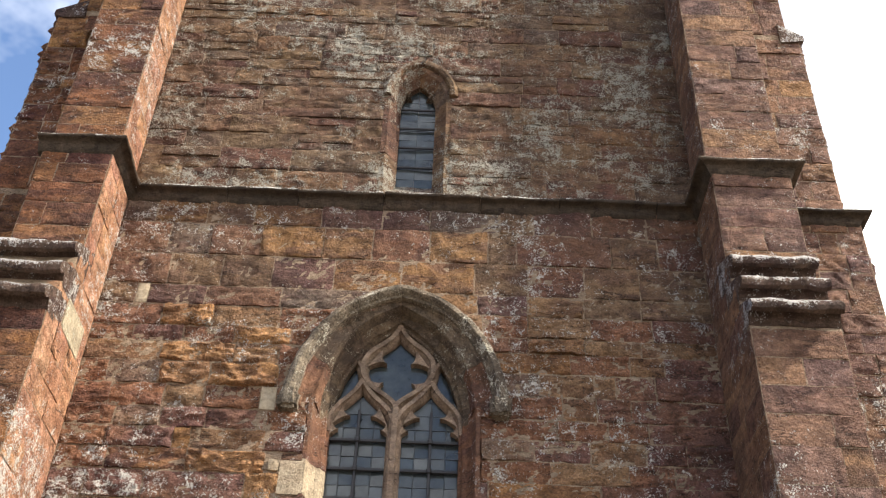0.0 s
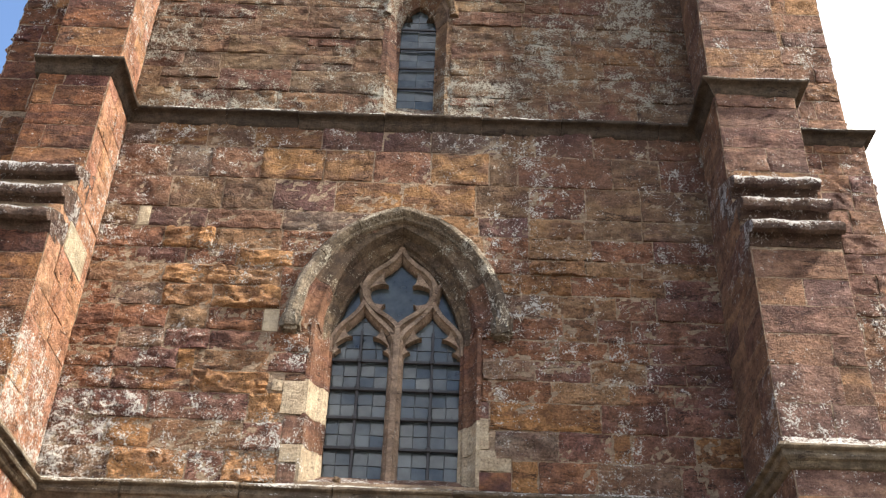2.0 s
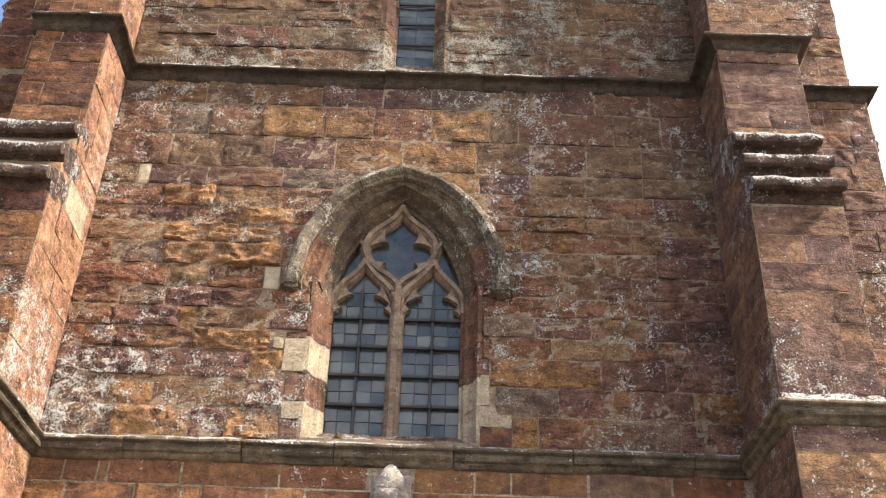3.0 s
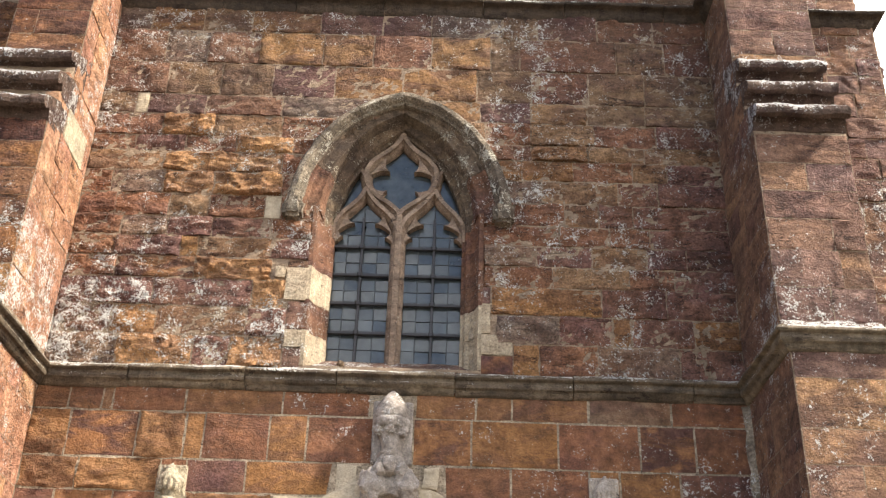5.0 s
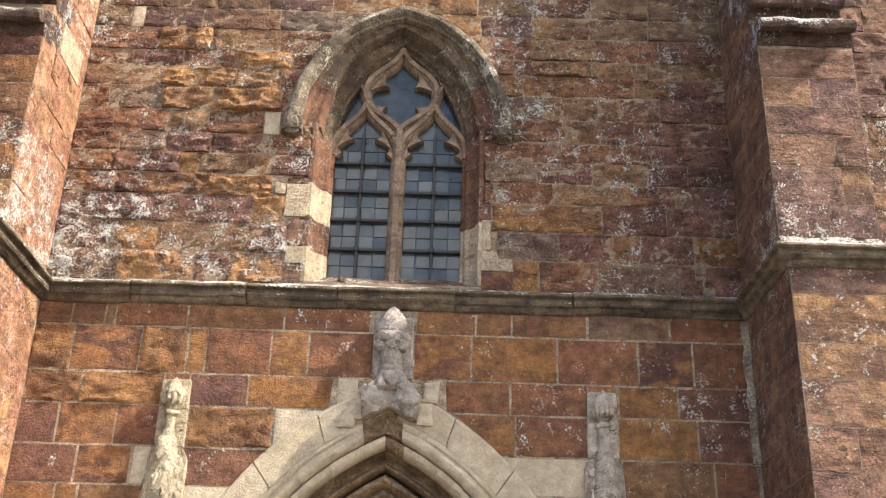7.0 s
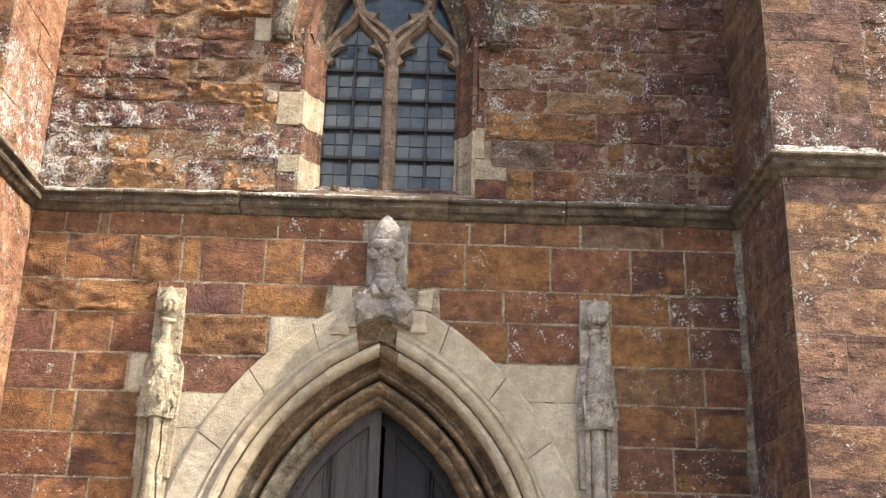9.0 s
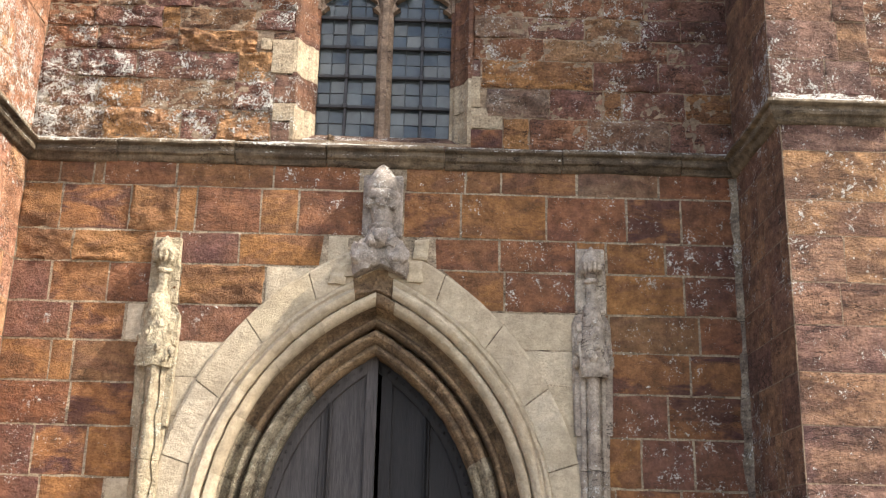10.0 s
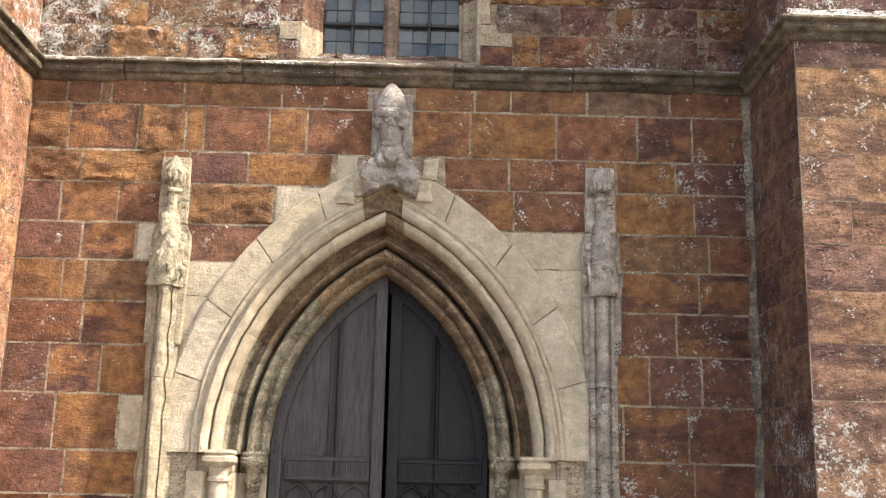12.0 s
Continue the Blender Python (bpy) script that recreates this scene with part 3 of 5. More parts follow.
# ---- buttresses ----
def buttress(side, label):
    """A stepped front buttress; side is +1 to the right of the wall, -1 to its left."""
    inner = RIGHT if side > 0 else LEFT
    outer = 3.0 if side > 0 else -3.68
    thing = empty("buttress", (0.5 * (inner + outer), 7.2, 0), label, "buttress", "tower buttresses")
    stages = ((-0.1, Z_LOW - 0.02, 6.55), (Z_LOW - 0.02, 6.36, 6.68), (7.12, Z_UP - 0.02, 6.97), (Z_UP - 0.02, Z_TOP, 7.06))
    cores = [box(min(inner + side * CORE, outer), max(inner + side * CORE, outer), y + CORE, WALL + 0.2, a, b) for a, b, y in stages]
    # the sloping part behind the three weathering slabs
    x0, x1 = sorted((inner + side * CORE, outer))
    slope = loft([[(x, 6.68 + CORE, 6.36), (x, WALL + 0.2, 6.36), (x, WALL + 0.2, 7.12), (x, 6.97 + CORE, 7.12)] for x in (x0, x1)])
    for piece in (*cores, slope):
        part("core", fixed(piece), m_mortar, thing)
    return thing, inner, outer


SLABS = ((6.46, 6.53), (6.78, 6.66), (7.10, 6.79))   # top edge and nose of each weathering slab


def slab(thing, inner, outer, z, y, seed):
    """A weathering stone with a drooping rounded nose."""
    x0, x1 = sorted((inner - (0.006 if inner > 0 else -0.006), outer))
    outline = [(y + 0.45, z + 0.2), (y + 0.1, z + 0.05), (y + 0.025, z + 0.008), (y, z - 0.02), (y - 0.004, z - 0.055), (y + 0.01, z - 0.086), (y + 0.05, z - 0.095), (y + 0.1, z - 0.05), (y + 0.15, z - 0.15), (y + 0.45, z - 0.15)]
    n = 30
    rings = []
    for i in range(n + 1):
        x = x0 + (x1 - x0) * i / n
        rings.append([(x, a + 0.016 * noise.noise(Vector((x * 7, seed, a * 9))) + 0.008 * noise.noise(Vector((x * 24, seed, a * 30))), b + 0.014 * noise.noise(Vector((x * 6, seed + 4, b * 9))) + 0.007 * noise.noise(Vector((x * 22, seed, b * 30)))) for a, b in outline])
    smooth(part("weathering_slab", fixed(loft(rings)), m_slab, thing, "lichen-covered sloping weathering stone"))


def dress(thing, side, inner, outer, flank, front):
    face_in = Face((inner, 0, 0), (0, 1, 0), (-side, 0, 0))
    a, b = sorted((inner, outer))
    low = [0.0, 0.32, 0.62, 0.92, 1.2, 1.5, 1.8, 2.17, 2.52, 2.85, 3.15, 3.43, 3.74, 3.98, 4.33, 4.56]
    mid = [4.78, 5.06, 5.36, 5.62, 5.86, 6.1, 6.36]
    step = [6.36, 6.62, 6.88, 7.12]
    third = [7.12, 7.36, 7.62, 7.85, 8.08, 8.26]
    top = [8.42, 8.66, 8.9, 9.14, 9.38, 9.6, 9.85, 10.1, 10.34, 10.58, 10.82, 11.06, 11.3, 11.56, 11.8, 12.1]
    for levels, y, rough in ((low, 6.55, 0.007), (mid, 6.68, 0.0105), (third, 6.97, 0.0105), (top, 7.06, 0.0105)):
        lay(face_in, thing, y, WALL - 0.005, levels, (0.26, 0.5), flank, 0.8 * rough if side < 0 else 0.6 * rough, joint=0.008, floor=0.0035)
        lay(Face((0, y, 0), (1, 0, 0), (0, -1, 0)), thing, a, b, levels, (0.34, 0.62) if y > 6.6 else (0.5, 0.9), front if y > 6.6 else m_low_pier, rough, joint=0.009, floor=0.0035)
    for z, zz in zip(step, step[1:]):
        y = 6.68 + 0.29 * (z - 6.36) / 0.76
        lay(face_in, thing, y + 0.06, WALL - 0.005, [z, zz], (0.26, 0.5), flank, 0.006, joint=0.008, floor=0.0035)
    for n, (z, y) in enumerate(SLABS):
        slab(thing, inner, outer, z + (0.085 if side > 0 else -0.03), y, 3.0 * n + side)
    # sloped course above the lower string
    pts = [(6.53, 4.67), (6.6, 4.71), (6.66, 4.8), (6.8, 4.86), (6.8, 4.67)]
    smooth(part("weathering_slab", worn(fixed(loft([[(x, p, q) for p, q in pts] for x in [a + (b - a) * i / 24 for i in range(25)]])), 0.022, 7.0), m_crust, thing, "sloping stone crusted with white lichen"))


m_low_pier = stone("mixed_ironstone", [(p, (r * 1.2, g * 1.2, b * 1.2)) for p, (r, g, b) in PIER], band=0.6, lichen=0.52, bump=1.1, grain=0.38)
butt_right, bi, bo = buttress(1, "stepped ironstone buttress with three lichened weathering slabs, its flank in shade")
dress(butt_right, 1, bi, bo, m_shade_lifted, m_pier)
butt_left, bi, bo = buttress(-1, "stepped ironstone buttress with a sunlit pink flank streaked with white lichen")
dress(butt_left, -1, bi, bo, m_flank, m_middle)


def side_buttress(side, label):
    """The buttress at right angles, seen beyond the front one."""
    a = 3.0 if side > 0 else -3.68
    lower, upper, crown = (3.83, 3.71, 3.60) if side > 0 else (-4.6, -4.38, -4.2)
    thing = empty("buttress", (0.5 * (a + upper), 8.0, 0), label, "buttress", "tower buttresses")
    cores = []
    levels_all = [0.0]
    while levels_all[-1] < 12.2:
        levels_all.append(levels_all[-1] + rng.uniform(0.2, 0.27))
    for z0, z1, x in ((-0.1, 8.26, lower), (8.26, 10.9, upper), (10.9, Z_TOP, crown)):
        p, q = sorted((a - side * 0.1, x - side * CORE))
        cores.append(box(p, q, WALL + CORE, 8.6, z0, z1))
        levels = [z for z in levels_all if z0 + 0.06 < z < z1 - 0.05]
        levels = [z0 + 0.05] + levels[1:] + [z1 - 0.02]
        p, q = sorted((a, x))
        if z0 < 0:
            levels = [z for z in levels if z > 3.2]
        lay(Face((0, WALL, 0), (1, 0, 0), (0, -1, 0)), thing, p, q, levels, (0.22, 0.42), m_pier if side > 0 else m_middle, 0.014 if side > 0 else 0.024, floor=0.004)
        lay(Face((x, 0, 0), (0, 1, 0), (side, 0, 0)), thing, WALL + 0.006, 8.6, levels, (0.3, 0.5), m_pier if side > 0 else m_middle, 0.016 if side > 0 else 0.045, floor=0.004)
    for piece in cores:
        part("core", piece, m_mortar, thing)
    # small weathered set-off near the top
    p, q = sorted((a, upper + side * 0.05))
    pts = [(crown - side * 0.1, 11.12), (upper + side * 0.05, 10.93), (upper + side * 0.05, 10.86), (upper - side * 0.06, 10.82), (crown - side * 0.1, 10.82)]
    part("weathering_slab", worn(fixed(loft([[(x, y, z) for x, z in pts] for y in (WALL - 0.03, 7.9, 8.3, 8.65)])), 0.012, 5.0), m_slab, thing, "sloping coping stone")


side_buttress(1, "side buttress of purple brown ironstone against the sky")
side_buttress(-1, "eroded side buttress of brown ironstone in shade against blue sky")


# ---- string courses ----
def string_course(name, z, ybutt, profile, label, lefts, rights, material):
    """A moulding that runs round the buttresses and along the wall, block by block."""
    path = [(lefts, ybutt), (LEFT, ybutt), (LEFT, WALL), (RIGHT, WALL), (RIGHT, ybutt), (3.0, ybutt), (3.0, WALL), (rights, WALL), (rights, 8.5)]
    thing = tagged(new(name), label, "string course", kind="structure")
    normals = []
    for (ax, ay), (bx, by) in zip(path, path[1:]):
        d = Vector((bx - ax, by - ay, 0)).normalized()
        normals.append(Vector((d.y, -d.x, 0)))
    for i, ((ax, ay), (bx, by)) in enumerate(zip(path, path[1:])):
        a, b = Vector((ax, ay, 0)), Vector((bx, by, 0))
        n = normals[i]
        length = (b - a).length
        def mitre(k):
            if k < 0 or k >= len(normals):
                return n
            s = normals[k] + n
            return s / s.dot(n)
        start, end = mitre(i - 1), mitre(i + 1)
        cuts, u = [0.0], 0.0
        while length - u > 1.1:
            u += rng.uniform(0.55, 0.95)
            cuts.append(u)
        cuts.append(length)
        for c0, c1 in zip(cuts, cuts[1:]):
            rings = []
            lift, push = rng.uniform(-0.006, 0.006), rng.uniform(-0.006, 0.006)
            m = 7
            for k in range(m + 1):
                u = c0 + (c1 - c0) * k / m
                if k == 0 and c0 > 0:
                    u += 0.004
                if k == m and c1 < length:
                    u -= 0.004
                ring = []
                for d, h in profile:
                    dd = d + push * (d > 0.02) * (0 < u < length) + 0.012 * noise.noise(Vector((u * 5 + i * 9, h * 12, z))) * (d > 0.02)
                    off = start if k == 0 and c0 == 0 else end if k == m and c1 == length else n
                    p = a + (b - a) * (u / length) + off * dd
                    ring.append((p.x, p.y, z + h + lift + 0.008 * noise.noise(Vector((u * 4 + i, d * 9, z + 5)))))
                rings.append(ring)
            smooth(part("string_block", fixed(loft(rings)), material, thing))
    return thing


LOW_PROFILE = [(-0.06, 0.1), (0.0, 0.095), (0.05, 0.07), (0.1, 0.04), (0.105, 0.022), (0.095, 0.01), (0.075, 0.006), (0.07, -0.012), (0.078, -0.03), (0.07, -0.05), (0.045, -0.06), (0.035, -0.085), (0.02, -0.1), (0.0, -0.105), (-0.06, -0.105)]
UP_PROFILE = [(-0.06, 0.1), (0.0, 0.085), (0.06, 0.05), (0.115, 0.022), (0.122, 0.002), (0.112, -0.012), (0.07, -0.014), (0.045, -0.035), (0.035, -0.07), (0.02, -0.1), (0.0, -0.115), (-0.06, -0.115)]
string_course("string_course_1", Z_LOW, 6.55, LOW_PROFILE, "moulded limestone string course with moss and lichen below the window", -3.72, 3.86, m_string)
string_course("string_course_2", Z_UP, 6.97, UP_PROFILE, "lichen-topped stone string course under the lancet", -3.72, 3.80, m_string_shaded)


# ---- the big window ----
def segments(n, gap=0.006):
    return [(i / n + (gap if i else 0), (i + 1) / n - (gap if i < n - 1 else 0)) for i in range(n)]


window = tagged(new("window_1"), "two-light traceried church window with leaded glass and a hood mould", "window", kind="structure")
ORDER = [(0.78, WALL + 0.1), (0.78, WALL + 0.035), (0.68, WALL + 0.025), (0.66, WALL + 0.045), (0.635, WALL + 0.1), (0.60, WALL + 0.135), (0.565, WALL + 0.15), (0.55, WALL + 0.19), (0.53, WALL + 0.2), (0.53, WALL + 0.32), (0.78, WALL + 0.32)]
JAMB = [(0.78, WALL + 0.32), (0.78, WALL + 0.02), (0.705, WALL + 0.016), (0.70, WALL - 0.006), (0.665, WALL - 0.006), (0.65, WALL + 0.04), (0.635, WALL + 0.09), (0.60, WALL + 0.135), (0.565, WALL + 0.15), (0.55, WALL + 0.19), (0.53, WALL + 0.2), (0.53, WALL + 0.32)]
HOODM = [(0.80, WALL + 0.03), (0.795, WALL - 0.02), (0.805, WALL - 0.05), (0.825, WALL - 0.058), (0.835, WALL - 0.085), (0.86, WALL - 0.112), (0.895, WALL - 0.108), (0.92, WALL - 0.075), (0.935, WALL - 0.03), (0.937, WALL + 0.03)]


def reveal(side, s0, s1, n=7):
    """The splayed face between the hood and the arch's edge, and the hollow that runs in from it to the tracery."""
    rings = []
    for i in range(n + 1):
        s = s0 + (s1 - s0) * i / n
        ox, oz = win_hood.point(side, 0.82, s)
        ex, ez = win_edge.point(side, win_edge.r0, s)
        dx, dz = win_deep.point(side, 0.60 + win_deep.off, s)
        ring = [(ox, WALL + 0.2, oz), (ox, WALL - 0.028, oz)]
        for f, d in ((0.12, -0.03), (0.3, -0.012), (0.36, 0.002), (0.75, 0.012), (0.92, 0.008), (1.0, 0.022)):
            ring.append((ox + (ex - ox) * f, WALL + d, oz + (ez - oz) * f))
        for f, d in ((0.25, 0.07), (0.6, 0.13), (1.0, 0.16), (1.0, 0.24)):
            ring.append((ex + (dx - ex) * f, WALL + d, ez + (dz - ez) * f))
        rings.append(ring)
    return loft(rings)


for side in (-1, 1):
    for k, (s0, s1) in enumerate(segments(3, 0.001)):
        smooth(part("voussoir", worn(fixed(win_deep.piece(side, ORDER[4:], s0, s1, 8)), 0.006, 9, 1), m_drab, window))
    for k, (s0, s1) in enumerate(((0.03, 0.44), (0.445, 0.72), (0.725, 1.0)) if side < 0 else ((0.03, 0.3), (0.305, 0.58), (0.585, 1.0))):
        smooth(part("hood_stone", worn(worn(fixed(win_hood.piece(side, HOODM, s0, s1, 12)), 0.008, 6, 2), 0.007, 21, 5), m_hood, window, "grey weathered hood mould"))
    # lowest reveal stones and old jambs use dimmed rubble to offset their sunlight
    for k, (s0, s1) in enumerate(((0.0, 0.3), (0.304, 0.62), (0.624, 1.0))):
        smooth(part("voussoir", worn(worn(fixed(reveal(side, s0, s1)), 0.007, 7, 3), 0.004, 24, 4), (dim_kinds["r"], m_drab, m_drab)[k], window))
    zs = [4.74, 5.04, 5.30, 5.60, 5.82, 6.13] if side < 0 else [4.74, 5.04, 5.29, 5.60, 5.82, 6.13]
    for k, (a, b) in enumerate(zip(zs, zs[1:])):
        pale = (side < 0 and k in (0, 2)) or (side > 0 and k in (0, 1))
        part("jamb_stone", worn(fixed(win_deep.jamb(side, JAMB, a + 0.002, b - 0.002)), 0.005, 9, k), m_new if pale else dim_kinds["r"], window, "pale new stone" if pale else "")
# square worn stops at the hood's feet
for side in (-1, 1):
    x, z = win_hood.point(side, 0.865, 0.03)
    stop = bevel_box(x - 0.085, x + 0.085, WALL - 0.125, WALL + 0.02, z - 0.13, z + 0.05, 0.03, 2)
    bmesh.ops.subdivide_edges(stop, edges=stop.edges[:], cuts=3, use_grid_fill=True)
    smooth(part("hood_stop", worn(worn(stop, 0.022, 9, side), 0.016, 26, 2), m_hood, window, "worn carved stop"))

# tracery bars, drawn as swept mouldings in one plane
TR_Y = WALL + 0.2


def sweep(path, width, y0, y1, closed=False, chamfer=0.38):
    """A stone bar along points (x, z): flat face of half the width, chamfered to y1."""
    n = len(path)
    rings = []
    for i in range(n):
        a = Vector(path[(i - 1) % n] if closed or i else path[0])
        b = Vector(path[(i + 1) % n] if closed or i < n - 1 else path[-1])
        d = (b - a).normalized()
        nx, nz = -d.y, d.x
        x, z = path[i]
        w, c = width / 2, width / 2 * chamfer
        ring = [(w, y1), (w, y0 + 0.075), (w * 0.72, y0 + 0.04), (c * 1.15, y0 + 0.028), (c, y0), (-c, y0), (-c * 1.15, y0 + 0.028), (-w * 0.72, y0 + 0.04), (-w, y0 + 0.075), (-w, y1)]
        rings.append([(x + nx * q, y, z + nz * q) for q, y in ring])
    if closed:
        rings.append(rings[0])
    return loft(rings, caps=not closed)


def bez(*p, n=12):
    out = []
    for i in range(n + 1):
        t = i / n
        q = [Vector(a) for a in p]
        while len(q) > 1:
            q = [a.lerp(b, t) for a, b in zip(q, q[1:])]
        out.append((q[0].x, q[0].y))
    return out


def thorn(a, b, tip):
    """A cusp: a small pointed web with hollow sides."""
    mid = ((a[0] + b[0]) / 2, (a[1] + b[1]) / 2)
    inner = (mid[0] * 0.55 + tip[0] * 0.45, mid[1] * 0.55 + tip[1] * 0.45)
    outline = bez(a, inner, tip, n=5) + bez(tip, inner, b, n=5)[1:]
    data = loft([[(x, y, z) for x, z in outline] for y in (TR_Y + 0.012, TR_Y + 0.1)])
    part("cusp", worn(fixed(data), 0.004, 9), m_tracery, window)


CX = -0.41

part("mullion", worn(fixed(sweep([(CX, 4.8), (CX, 5.2), (CX, 5.6), (CX, 6.2)], 0.125, TR_Y - 0.03, TR_Y + 0.14)), 0.004, 8), m_tracery, window)
for side in (-1, 1):
    ogee_out = bez((CX + side * 0.55, 5.96), (CX + side * 0.57, 6.25), (CX + side * 0.37, 6.24), (CX + side * 0.292, 6.47))
    ogee_in = bez((CX + side * 0.01, 6.0), (CX + side * 0.01, 6.24), (CX + side * 0.2, 6.24), (CX + side * 0.292, 6.47))
    eye_low = bez((CX, 6.2), (CX + side * 0.03, 6.33), (CX + side * 0.33, 6.38), (CX + side * 0.302, 6.62))
    eye_up = bez((CX + side * 0.302, 6.60), (CX + side * 0.29, 6.82), (CX + side * 0.06, 6.80), (CX, 7.03))
    for path, w, out in ((ogee_out, 0.09, 0.0), (ogee_in, 0.09, 0.0), (eye_low, 0.098, 0.006), (eye_up, 0.098, 0.006)):
        smooth(part("tracery_bar", worn(fixed(sweep(path, w, TR_Y - 0.02 - out, TR_Y + 0.12)), 0.004, 9, side), m_tracery, window))
    smooth(part("tracery_bar", fixed(sweep(bez((CX + side * 0.30, 6.56), (CX + side * 0.36, 6.69), (CX + side * 0.38, 6.73), (CX + side * 0.44, 6.79)), 0.07, TR_Y, TR_Y + 0.12)), m_tracery, window))
    # cusps in the light's head, three hollows a side
    lx = CX + side * 0.29
    for e in (-1, 1):
        thorn((lx + e * 0.235, 6.04), (lx + e * 0.15, 6.22), (lx + e * 0.085, 6.13))
        thorn((lx + e * 0.255, 5.93), (lx + e * 0.225, 6.06), (lx + e * 0.175, 6.0))
    # cusps of the quatrefoil
    thorn((CX + side * 0.27, 6.49), (CX + side * 0.15, 6.34), (CX + side * 0.12, 6.46))
    thorn((CX + side * 0.275, 6.61), (CX + side * 0.14, 6.80), (CX + side * 0.105, 6.65))
# leaded panes, saddle bars and stanchions
GL = TR_Y + 0.085


def pane_rect(x0, x1, z0, z1, y, name="pane", parent=None):
    t = rng.uniform(-0.004, 0.004)
    s = rng.uniform(-0.004, 0.004)
    v = [(x0, y + t, z0), (x1, y - t, z0), (x1, y - t + s, z1), (x0, y + t + s, z1)]
    v += [(a, b + 0.004, c) for a, b, c in v]
    return part(name, (v, [(0, 1, 2, 3), (7, 6, 5, 4), (0, 4, 5, 1), (1, 5, 6, 2), (2, 6, 7, 3), (3, 7, 4, 0)]), m_glass, parent)


BARS = [4.87, 5.133, 5.395, 5.655, 5.917]
for side in (-1, 1):
    xa, xb = (CX - 0.555, CX - 0.045) if side < 0 else (CX + 0.045, CX + 0.555)
    cols = [xa + (xb - xa) * i / 4 for i in range(5)]
    rows = [4.74 + 0.131 * i for i in range(13)]
    for a, b in zip(cols, cols[1:]):
        for c, d in zip(rows, rows[1:]):
            pane_rect(a + 0.003, b - 0.003, c + 0.003, d - 0.003, GL, parent=window)
    for x in cols:
        part("lead_came", bevel_box(x - 0.004, x + 0.004, GL - 0.006, GL + 0.008, 4.74, 6.31, 0.002), m_lead, window)
    for z in rows:
        part("lead_came", bevel_box(xa, xb, GL - 0.005, GL + 0.009, z - 0.004, z + 0.004, 0.002), m_lead, window)
    for z in BARS[1:]:
        part("saddle_bar", bevel_box(xa + 0.02, xb - 0.02, GL - 0.045, GL - 0.025, z - 0.014, z + 0.014, 0.004), m_iron, window)
    part("stanchion", bevel_box(0.5 * (xa + xb) - 0.012, 0.5 * (xa + xb) + 0.012, GL - 0.05, GL - 0.028, 4.8, 6.2, 0.004), m_iron, window)
    for z in BARS[1:]:
        part("bar_eye", bevel_box(0.5 * (xa + xb) - 0.021, 0.5 * (xa + xb) + 0.021, GL - 0.062, GL - 0.02, z - 0.021, z + 0.021, 0.007), m_iron, window)
for a, b in ((-0.5, -0.3), (-0.297, 0.297), (0.3, 0.5)):
    pane_rect(CX + a, CX + b, 6.318, 7.08, GL + 0.002, parent=window)
# sloping sill
sill = [(WALL - 0.03, 4.70), (WALL + 0.06, 4.75), (WALL + 0.22, 4.87), (WALL + 0.32, 4.89), (WALL + 0.32, 4.66), (WALL - 0.03, 4.66)]
part("window_sill", worn(fixed(loft([[(x, y, z) for y, z in sill] for x in [-1.1 + 0.1 * i for i in range(15)]])), 0.008, 7), m_crust, window, "sloping sill spotted with white lichen")

# ---- the lancet ----
slit = tagged(new("window_2"), "small cusped lancet window with leaded glass under a hood mould", "window", kind="structure")
S_ORDER = [(0.34, WALL + 0.1), (0.345, WALL - 0.004), (0.29, WALL - 0.006), (0.26, WALL + 0.03), (0.2, WALL + 0.11), (0.18, WALL + 0.12), (0.18, WALL + 0.25), (0.34, WALL + 0.25)]
S_HOOD = [(0.29, WALL + 0.04), (0.295, WALL - 0.025), (0.31, WALL - 0.05), (0.35, WALL - 0.055), (0.38, WALL - 0.03), (0.39, WALL + 0.04)]
for side in (-1, 1):
    for k, (s0, s1) in enumerate(segments(2)):
        smooth(part("voussoir", worn(fixed(slit_arch.piece(side, S_ORDER, s0, s1)), 0.008, 9, k), m_upper, slit))
    smooth(part("hood_stone", worn(fixed(slit_hood.piece(side, S_HOOD, 0.0, 1.0, 10)), 0.014, 8, side), m_upper, slit))
    part("jamb_stone", worn(fixed(slit_arch.jamb(side, S_ORDER, 8.43, 8.95)), 0.008, 9, 3), m_upper, slit)
    part("jamb_stone", worn(fixed(slit_arch.jamb(side, S_ORDER, 8.96, 9.715)), 0.008, 9, 6), m_upper, slit)
    smooth(part("cusp", fixed(sweep(bez((-0.387 + side * 0.2, 9.97), (-0.387 + side * 0.12, 9.94), (-0.387 + side * 0.1, 9.88), n=6), 0.06, WALL + 0.11, WALL + 0.22)), m_drab, slit))
part("window_sill", worn(fixed(loft([[(x, WALL - 0.02, 8.40), (x, WALL + 0.2, 8.69), (x, WALL + 0.26, 8.69), (x, WALL + 0.26, 8.36), (x, WALL - 0.02, 8.36)] for x in (-0.73, -0.6, -0.45, -0.3, -0.15, -0.04)])), 0.012, 7), m_upper, slit)
for k in range(11):
    for a, b in ((-0.57, -0.388), (-0.386, -0.2)):
        z = 8.645 + 0.1365 * k
        pane_rect(a, b, z + 0.002, z + 0.1345, WALL + 0.19, parent=slit)
for k in range(4):
    z = 8.92 + 0.273 * k
    part("saddle_bar", bevel_box(-0.57, -0.2, WALL + 0.15, WALL + 0.17, z - 0.013, z + 0.013, 0.004), m_iron, slit)

